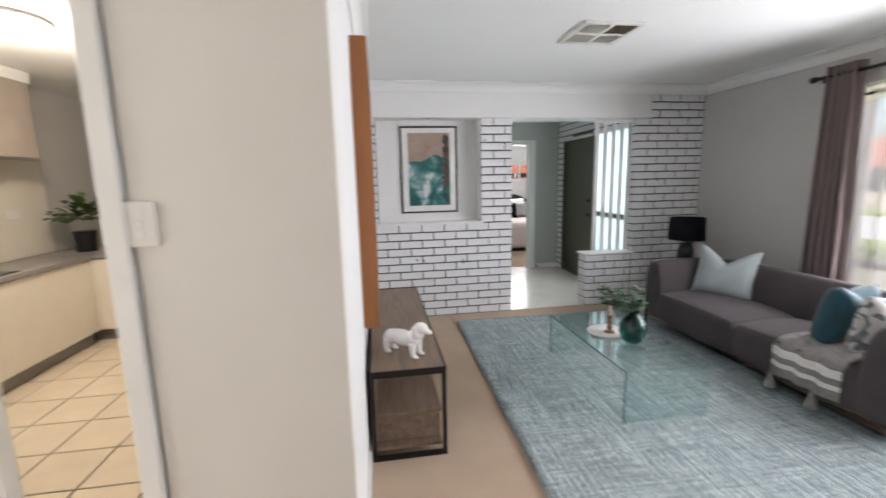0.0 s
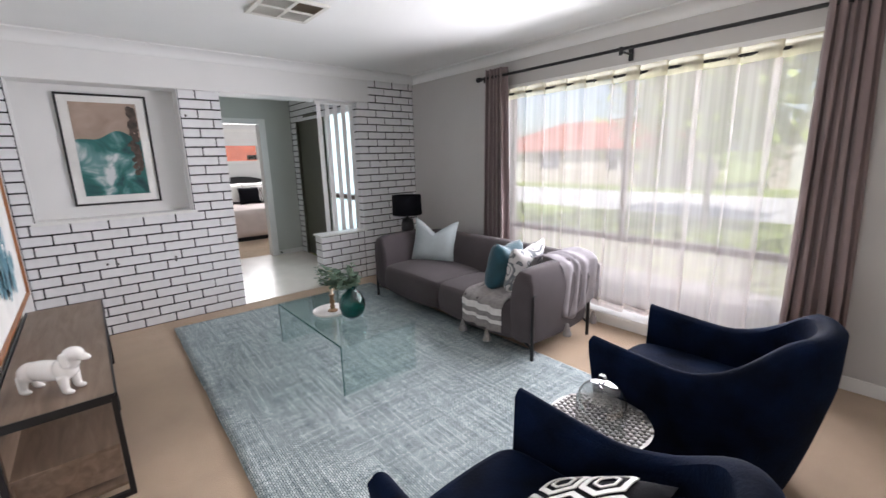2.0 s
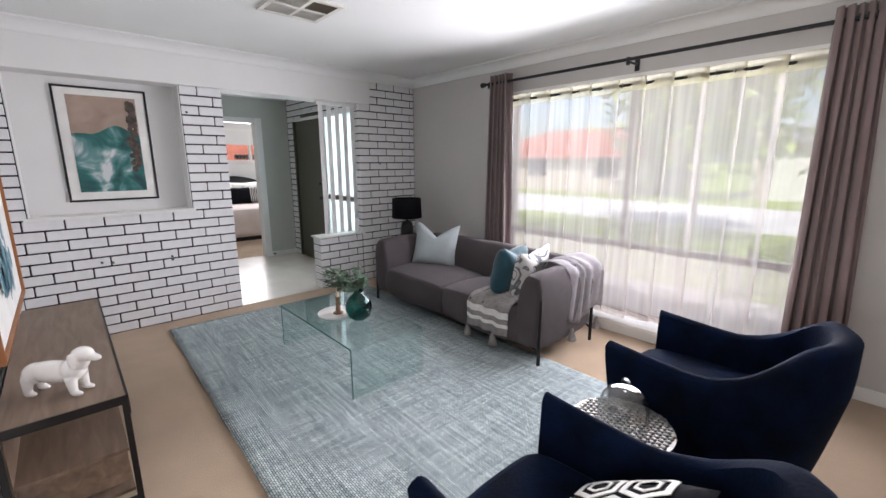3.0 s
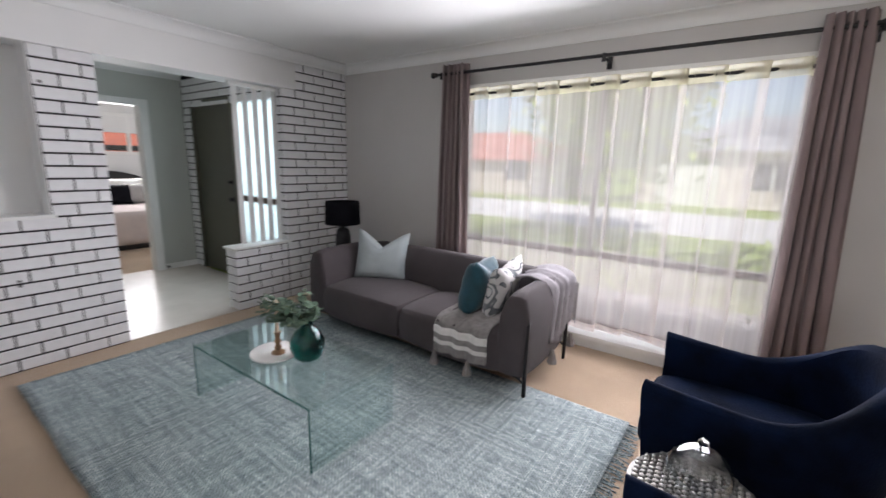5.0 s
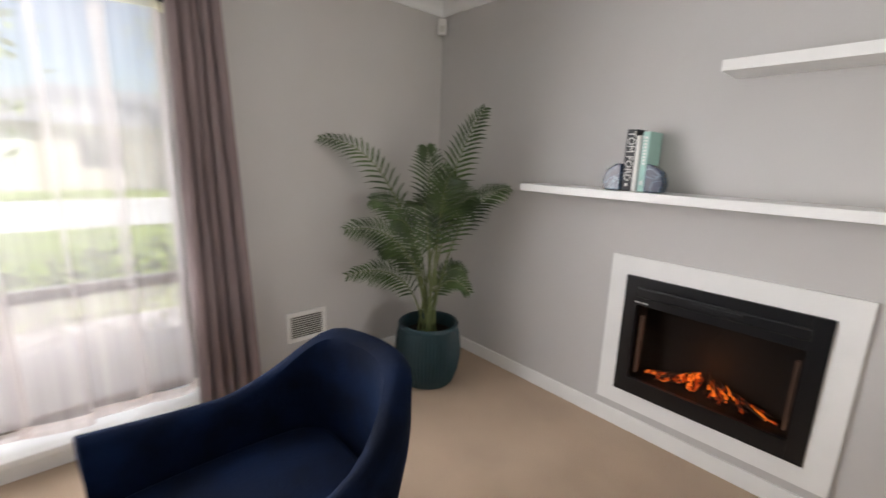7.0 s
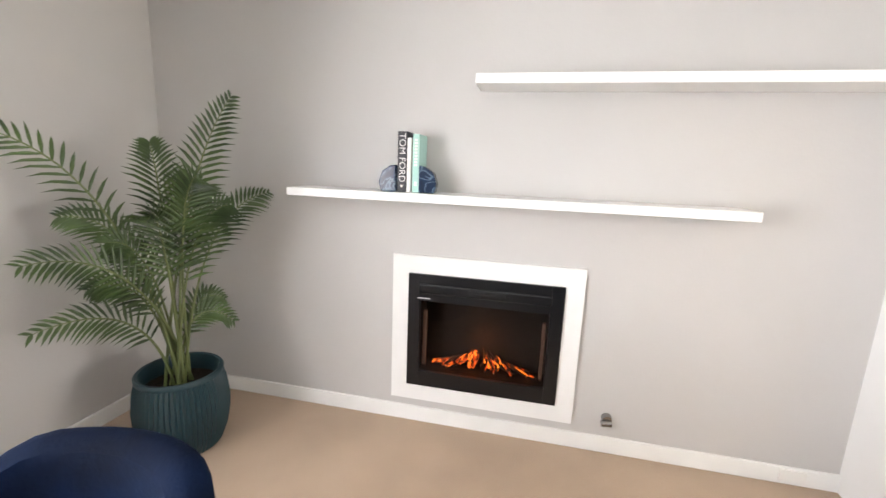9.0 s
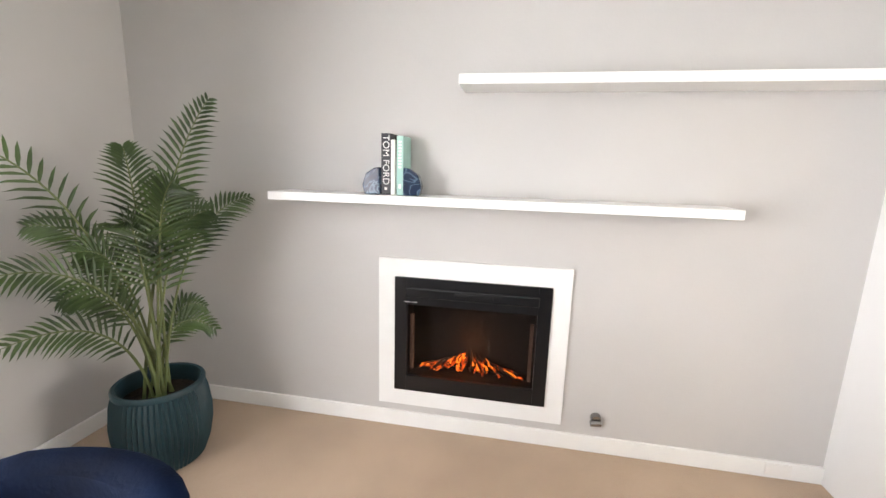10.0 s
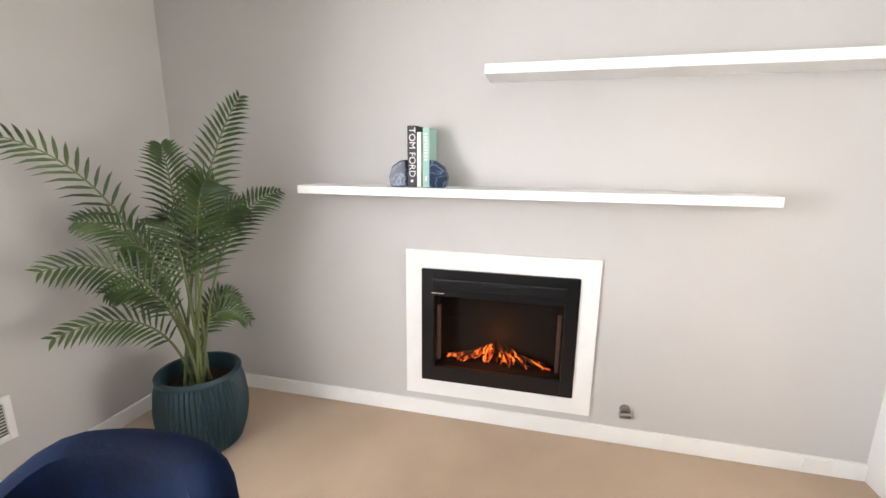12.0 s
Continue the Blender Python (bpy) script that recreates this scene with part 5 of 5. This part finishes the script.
# tray, candle and vase on the glass table
TZ = 0.3455
tray = thing("tray", "round white marble tray on the glass table", "tray", (1.56, 2.70, TZ))
part("disc", lathe(bmesh.new(), [(0, 0), (0.125, 0), (0.13, 0.004), (0.13, 0.014), (0.124, 0.018), (0, 0.018)], 48), M_marble, tray, smooth=True)
ch = thing("candle_holder", "turned bronze candle holder with a tall candle", "candle", (1.555, 2.66, TZ + 0.018))
part("holder", lathe(bmesh.new(), [(0, 0), (0.036, 0), (0.036, 0.008), (0.014, 0.02), (0.02, 0.035), (0.012, 0.05), (0.02, 0.07), (0.011, 0.09), (0.018, 0.115), (0.022, 0.125), (0, 0.125)], 24), M_brass, ch, smooth=True)
part("candle", lathe(bmesh.new(), [(0, 0.12), (0.011, 0.12), (0.0105, 0.30), (0.008, 0.305), (0, 0.305)], 16), M_wax, ch, "pale beeswax candle", True)
vs_ = thing("vase", "rounded teal glass vase with eucalyptus stems", "vase", (1.63, 2.50, TZ))
part("glass_body", lathe(bmesh.new(), [(0, 0), (0.045, 0), (0.075, 0.025), (0.092, 0.075), (0.09, 0.115), (0.065, 0.165), (0.036, 0.19), (0.032, 0.205), (0.04, 0.215), (0.036, 0.214), (0.028, 0.204), (0.032, 0.188), (0.06, 0.163), (0.085, 0.114), (0.087, 0.076), (0.07, 0.028), (0.04, 0.006), (0, 0.006)], 48), M_vase, vs_, smooth=True)
for i in range(15):
    rr = random.Random(40 + i)
    a = rr.uniform(0, 6.28)
    ex = Vector((-0.07 + 0.13 * math.cos(a), 0.05 + 0.13 * math.sin(a), rr.uniform(0.25, 0.40)))
    p0 = Vector((0.01 * math.cos(a), 0.01 * math.sin(a), 0.1))
    at = lambda k: p0.lerp(Vector((0, 0, 0.22)), min(1, k * 2.2)) if k < 0.45 else Vector((0, 0, 0.22)).lerp(ex, (k - 0.45) / 0.55)
    part("stem", tube(bmesh.new(), [at(q / 10) for q in range(11)], 0.0018, 5), M_stem, vs_)
    bm = bmesh.new()
    for q in range(13):
        c = at(0.5 + 0.5 * q / 12)
        for s in (-1, 1):
            d = Vector((rr.uniform(-1, 1), rr.uniform(-1, 1), rr.uniform(-.3, .6))).normalized()
            sd = d.cross(Vector((0, 0, 1))).normalized()
            L, W = rr.uniform(0.032, 0.056), rr.uniform(0.012, 0.021)
            vv = [bm.verts.new(c + d * L * u + sd * W * w + Vector((0, 0, h))) for u, w, h in ((0, 0, 0), (0.4, 1, 0.002), (0.8, 0.7, 0), (1, 0, -0.003), (0.8, -0.7, 0), (0.4, -1, 0.002))]
            bm.faces.new(vv)
    part("leaves", bm, M_euc, vs_, "grey green eucalyptus leaves")

# light switch on the wall end
sw = thing("light_switch", "white three-gang light switch plate", "light switch", (-0.612, 1.222, 1.348))
part("plate", B(-0.037, 0.037, -0.009, 0, -0.058, 0.058, bev=0.003), M_plate, sw)
for z in (-0.026, 0.0, 0.026):
    part("rocker", B(-0.008, 0.008, -0.013, -0.008, z - 0.008, z + 0.008, bev=0.002), M_gloss, sw)

# vertical blind over the half wall
vb = thing("vertical_blind", "white vertical slat blind over the half-height wall", "blind", (2.625, NY + 0.10, 0))
part("track", B(-0.26, 0.23, -0.02, 0.02, 2.035, 2.068), M_gloss, vb)
for i in range(5):
    bm = B(-0.028, 0.028, -0.0007, 0.0007, 0.605, 2.035)
    bmesh.ops.transform(bm, matrix=pose(-0.21 + 0.098 * i, 0, 0, 0, 0, 8), verts=bm.verts)
    part("slat", bm, M_slat, vb)

# ---------------- bedroom ----------------
bed = thing("bed", "made bed with blush linen and a black arched headboard", "bed", (2.80, 8.9, 0))
bm = bmesh.new()
prof = [(-0.8, 0.3)] + [(-0.8 * math.cos(a), 0.72 + 0.42 * math.sin(a)) for a in [k * math.pi / 24 for k in range(25)]] + [(0.8, 0.3)]
for y in (0.50, 0.56):
    bm.faces.new([bm.verts.new((x, y, z)) for x, z in prof])
bm.verts.ensure_lookup_table()
k = len(prof)
for i in range(k):
    j = (i + 1) % k
    bm.faces.new([bm.verts[q] for q in (i, j, j + k, i + k)])
part("headboard", bm, M_black, bed, "black arched headboard")
soften(part("mattress", cushion_block(-0.75, 0.75, -0.83, 0.5, 0.07, 0.58, 0.02, 4), M_bed, bed, smooth=True), 1)
part("base", B(-0.70, 0.70, -0.78, 0.5, 0.0, 0.07), M_black, bed)
pillow("cushion", "dark cushion on the bed", 0.42, 0.34, 0.14, M_fabric_black, (2.86, 9.05, 0.76), -14, 0, 0)
zp = pillow("cushion", "zebra striped cushion on the bed", 0.42, 0.34, 0.14, striped("zebra print", (0.75, 0.74, 0.72), (0.02, 0.02, 0.02), 9, 'X', distort=3.0), (3.12, 9.08, 0.77), -14, 0, 0)
pillow("cushion", "white pillow against the headboard", 0.6, 0.40, 0.15, M_paper, (3.02, 9.24, 0.82), -14, 0, 0)
pillow("cushion", "white pillow against the headboard", 0.6, 0.40, 0.15, M_paper, (2.52, 9.24, 0.82), -14, 0, 0)

# ---------------- kitchen ----------------


def cabinet(name, x0, x1, y0, y1, face, doors, label):
    t = thing(name, label, "cabinet", ((x0 + x1) / 2, (y0 + y1) / 2, 0), group="kitchen base cabinets")
    hx, hy = (x1 - x0) / 2, (y1 - y0) / 2
    part("body", B(-hx, hx, -hy, hy, 0.12, 0.80), M_cab, t)
    if face == 'x':
        part("kickboard", B(hx - 0.06, hx - 0.05, -hy, hy, 0, 0.12), M_stone, t)
        for i in range(doors):
            a = -hy + 2 * hy * i / doors
            d = part("door", B(hx, hx + 0.018, a + 0.003, a + 2 * hy / doors - 0.003, 0.125, 0.795, bev=0.002), M_cab, t)
            tb = tube(bmesh.new(), [(hx + 0.018, a + 0.05, 0.66), (hx + 0.045, a + 0.05, 0.66), (hx + 0.045, a + 0.05, 0.76), (hx + 0.018, a + 0.05, 0.76)], 0.006, 6)
            part("handle", tb, M_black, d, "black bar handle")
    else:
        part("kickboard", B(-hx, hx, -hy + 0.05, -hy + 0.06, 0, 0.12), M_stone, t)
        for i in range(doors):
            a = -hx + 2 * hx * i / doors
            part("door", B(a + 0.003, a + 2 * hx / doors - 0.003, -hy - 0.018, -hy, 0.125, 0.795, bev=0.002), M_cab, t)
    return t


cabinet("base_cabinet", -3.18, -2.675, 1.9, 3.05, 'x', 2, "cream kitchen base cabinet with a black handle")
cabinet("base_cabinet", -3.18, -2.675, 3.055, 4.30, 'x', 1, "cream kitchen base cabinet")
cabinet("base_cabinet", -3.18, -1.0, 4.325, 4.9, 'y', 4, "cream kitchen corner base cabinet")
wt = thing("worktop", "grey laminate kitchen worktop", "worktop", (0, 0, 0.80))
part("run", B(-3.18, -2.635, 1.9, 4.293, 0.003, 0.04, bev=0.006), M_stone, wt)
part("return", B(-3.18, -1.0, 4.295, 4.95, 0.003, 0.04, bev=0.006), M_stone, wt)
part("hob", B(-3.1, -2.70, 2.9, 3.6, 0.041, 0.047, bev=0.002), M_dark, wt, "black glass hob")
struct("wall_splashback", B(-3.2, -3.19, 1.4, 4.69, 0.84, 1.71), M_cab, "cream tiled splashback", "splashback")
ob = thing("power_outlet", "white double power outlet on the splashback", "power outlet", (-3.19, 4.275, 1.234))
part("plate", B(0, 0.01, -0.06, 0.06, -0.04, 0.04, bev=0.003), M_plate, ob)
oc = thing("overhead_cabinet", "grey kitchen overhead cabinet", "cabinet", (-3.02, 2.9, 2.09))
part("body", B(-0.17, 0.17, -1.3, 1.3, -0.38, 0.22), mat("taupe cabinet", (0.36, 0.31, 0.27), 0.5), oc)
part("bulkhead", B(-0.17, 0.19, -1.3, 1.3, 0.222, 0.445), M_white, oc)
olt = thing("ceiling_light", "round glowing oyster ceiling light in the kitchen", "ceiling light", (-2.02, 2.92, CZ))
part("base_ring", lathe(bmesh.new(), [(0, 0), (0.19, 0), (0.19, -0.02), (0, -0.02)], 40), M_gloss, olt)
part("diffuser", lathe(bmesh.new(), [(0.18, -0.021), (0.178, -0.05), (0.14, -0.075), (0.07, -0.088), (0.0, -0.09)], 40), M_glow, olt, "glowing opal diffuser", True)
kp = thing("potted_plant", "bushy green plant in a pot on the far worktop", "plant", (-2.85, 4.60, 0.842))
part("pot", lathe(bmesh.new(), [(0, 0), (0.08, 0), (0.10, 0.2), (0.09, 0.2), (0, 0.18)], 24), M_dark, kp, smooth=True)
bm = bmesh.new()
rr = random.Random(77)
for i in range(110):
    d = Vector((rr.gauss(0, 1), rr.gauss(0, 1), abs(rr.gauss(0.3, 0.7)))).normalized()
    c = Vector((0, 0, 0.30)) + d * rr.uniform(0.08, 0.22)
    sd = d.cross(Vector((0.1, 0, 1))).normalized()
    L, W = rr.uniform(0.07, 0.11), rr.uniform(0.03, 0.045)
    bm.faces.new([bm.verts.new(c + d * L * u + sd * W * w + Vector((0, 0, h))) for u, w, h in ((0, 0, 0), (0.4, 1, 0.01), (0.8, 0.7, 0), (1, 0, -0.02), (0.8, -0.7, 0), (0.4, -1, 0.01))])
part("leaves", bm, M_leaf, kp)

# ---------------- outside ----------------
struct("ground", B(-400, 500, -450, 450, -0.75, -0.35), M_grass, "green lawn reaching to the street", "lawn")
struct("road", B(13, 19.5, -200, 200, -0.35, -0.33), M_road, "pale concrete suburban street", "road")
struct("pavement", B(3.84, 6.4, -1.5, 5, -0.35, -0.30), M_road, "pale concrete path under the window", "path")


def house(x, y, w, d, h, label, rz=0.0, roof=M_roof, wallm=M_house):
    t = thing("house", label, "house", (x, y, -0.36), rz)
    part("wall", B(-d / 2, d / 2, -w / 2, w / 2, 0, h), wallm, t)
    bm = bmesh.new()
    e = 0.5
    vs = [bm.verts.new(p) for p in ((-d / 2 - e, -w / 2 - e, h), (d / 2 + e, -w / 2 - e, h), (d / 2 + e, w / 2 + e, h), (-d / 2 - e, w / 2 + e, h), (0, -w / 2 + d / 2, h + 1.9), (0, w / 2 - d / 2, h + 1.9))]
    for f in ((0, 1, 4), (1, 2, 5, 4), (2, 3, 5), (3, 0, 4, 5), (3, 2, 1, 0)):
        bm.faces.new([vs[i] for i in f])
    part("roof", bm, roof, t)
    for yy in (-w * 0.3, w * 0.05):
        wd = part("window", B(-d / 2 - 0.03, -d / 2 + 0.02, yy - 0.7, yy + 0.7, 0.9, 2.1), M_dark, t)
        part("window_frame", B(-d / 2 - 0.05, -d / 2 - 0.031, yy - 0.03, yy + 0.03, 0.9, 2.1), M_gloss, wd)
    part("garage_door", B(-d / 2 - 0.04, -d / 2 + 0.02, w * 0.22, w * 0.22 + 2.6, 0, 2.2), M_slatv, t)
    return t


house(27, 15.5, 13, 8, 2.0, "cream house with a red tiled roof across the street")
house(28, -1, 12, 8, 2.6, "pale house with a grey roof across the street", roof=mat("grey roof tile", (0.25, 0.25, 0.27), 0.8))
house(28, -17, 13, 8, 2.6, "cream house with a red tiled roof across the street")
house(7.5, 24, 16, 8, 1.7, "house with a red tiled roof beyond the bedroom", 90)


def tree(x, y, h, seed, label):
    rr = random.Random(seed)
    t = thing("tree", label, "tree", (x, y, -0.36), group="street trees")
    bm = tube(bmesh.new(), [(0, 0, 0), (0.05, 0.03, h * 0.3), (0.0, 0.1, h * 0.62)], lambda k: 0.02 * h * (1 - 0.6 * k), 10)
    tips = []
    for i in range(9):
        a = i * 2.4 + rr.random()
        tip = Vector((math.cos(a) * h * 0.27, math.sin(a) * h * 0.27, h * rr.uniform(0.55, 0.95)))
        tube(bm, [(0, 0.05, h * rr.uniform(0.3, 0.5)), tip * 0.55 + Vector((0, 0, h * 0.25)), tip], lambda k: 0.06 * (1 - 0.8 * k), 6)
        tips.append(tip)
    part("trunk", bm, M_bark, t, smooth=True)
    bm = bmesh.new()
    for i in range(4200):
        c = rr.choice(tips) + Vector((rr.gauss(0, 1), rr.gauss(0, 1), rr.gauss(0, 0.8))) * h * 0.115
        d = Vector((rr.uniform(-1, 1), rr.uniform(-1, 1), rr.uniform(-1, 0.4))).normalized()
        s = d.cross(Vector((0.3, 0.2, 1))).normalized()
        L = rr.uniform(0.16, 0.34)
        bm.faces.new([bm.verts.new(c + p) for p in (d * 0, d * L * 0.5 + s * L * 0.28, d * L, d * L * 0.5 - s * L * 0.28)])
    part("crown", bm, M_tree, t, "loose yellow green foliage")


tree(11.0, 3.3, 4.4, 1, "young street tree with loose yellow green foliage")
tree(21.5, 6.5, 6.5, 2, "street tree across the road")
tree(22, -5, 7.0, 3, "street tree across the road")
tree(21, -11.5, 6.0, 5, "street tree across the road")
bm = bmesh.new()
rr = random.Random(9)
for i in range(6500):
    y = rr.uniform(-2.5, 6)
    h = 1.0 + 0.20 * noise.noise((y * 1.3, 0, 0)) + 0.1 * noise.noise((y * 4, 3, 0))
    c = Vector((5.1 + rr.gauss(0, 0.28), y, -0.35 + h * math.sqrt(rr.random())))
    d = Vector((rr.uniform(-1, 1), rr.uniform(-1, 1), rr.uniform(-0.2, 1))).normalized()
    s = d.cross(Vector((0.3, 0.2, 1))).normalized()
    L = rr.uniform(0.05, 0.11)
    bm.faces.new([bm.verts.new(c + p) for p in (d * 0, d * L * 0.5 + s * L * 0.3, d * L, d * L * 0.5 - s * L * 0.3)])
hd = tagged(link("hedge", bm, M_hedge), "low leafy hedge under the front window", "hedge", kind="stuff")

# ---------------- bricks and tiles, piece by piece ----------------
COURSE, BRICK = 0.083, 0.24
_brick_mesh = {}


def brick_mesh(w, d):
    key = (round(w, 3), round(d, 3))
    if key not in _brick_mesh:
        bm = B(-w / 2, w / 2, 0, d, -0.0355, 0.0355, bev=0.004, seg=1)
        me = bpy.data.meshes.new("brick")
        bm.to_mesh(me)
        bm.free()
        me.materials.append(M_brick)
        _brick_mesh[key] = me
    return _brick_mesh[key]


_rb = random.Random(21)


def lay(parent, a0, a1, c0, c1, place, shift=0.0):
    """Courses c0 to c1 in running bond from a0 to a1; place turns (along, z) into a pose."""
    for c in range(c0, c1):
        a = a0 - ((c % 2) * 0.12 + shift) % BRICK
        cuts = [a0] + [a + k * BRICK for k in range(1, int((a1 - a) / BRICK) + 1) if a0 + 0.05 < a + k * BRICK < a1 - 0.05] + [a1]
        for l, r in zip(cuts, cuts[1:]):
            w = round((r - l) * 100) / 100 - 0.0105
            ob = new("brick", brick_mesh(w, 0.045))
            ob.parent = parent
            ob.matrix_basis = place((l + r) / 2, c * COURSE + COURSE / 2) @ pose(0, _rb.uniform(-0.0012, 0.0012), 0, 0, _rb.uniform(-0.25, 0.25), 0)


lay(kwall, -2.2, -1.065, 0, 27, lambda a, z: pose(a, 1.229, z))
north = lambda a, z: pose(a, NY - 0.001, z)
lay(brick_wall, WX, 1.405, 0, 12, north, 0.05)
lay(brick_wall, WX, -0.007, 12, 25, north)
lay(brick_wall, 1.068, 1.405, 12, 25, north, 0.10)
lay(brick_wall, 2.265, 2.822, 0, 6, north)
lay(brick_wall, 2.265, 2.822, 6, 7, lambda a, z: pose(a, NY - 0.001, z - 0.002) @ Matrix.Diagonal((1, 1, 0.92, 1)))
lay(brick_wall, 2.822, EX, 0, 24, north, 0.10)
lay(brick_wall, 2.822, 2.985, 24, 25, north, 0.10)
lay(brick_wall, 2.985, EX, 24, 28, north, 0.015)
lay(brick_wall, NY + 0.046, NY + 0.18, 7, 25, lambda a, z: pose(2.824, a, z, 0, 0, -90))
west_end = lambda a, z: pose(2.272, a, z, 0, 0, -90)
lay(brick_wall, NY + 0.046, NY + 0.18, 0, 7, west_end)
entry = lambda a, z: pose(DX, a, z, 0, 0, -90)
lay(door_wall, 6.315, 6.5, 0, 24, entry)
lay(door_wall, 4.57, 6.5, 24, 28, entry)
bm = bmesh.new()
rr = random.Random(5)
for x, z in ((0.37, 0.62), (0.86, 0.60), (0.44, 0.61), (0.86, 0.57), (1.11, 1.85), (3.1, 1.4)):
    lathe(bm, [(0.011, 0.0), (0.009, 0.003), (0.0, 0.004)], 9, (x, z, 0))
bmesh.ops.transform(bm, matrix=Matrix(((1, 0, 0, 0), (0, 0, -1, NY - 0.0015), (0, 1, 0, 0), (0, 0, 0, 1))), verts=bm.verts)
part("chips", bm, M_stain, brick_wall, "dark chips in the paint")

_tb = B(-0.1625, 0.1625, -0.1625, 0.1625, 0, 0.008, bev=0.0015, seg=1)
tile_me = bpy.data.meshes.new("tile")
_tb.to_mesh(tile_me)
_tb.free()
tile_me.materials.append(M_tile)
for i in range(9):
    for j in range(11):
        ob = new("tile", tile_me)
        ob.parent = kfloor
        ob.location = (-1.698 + (i - 4) * 0.337, 1.291 + j * 0.337, -0.0055)
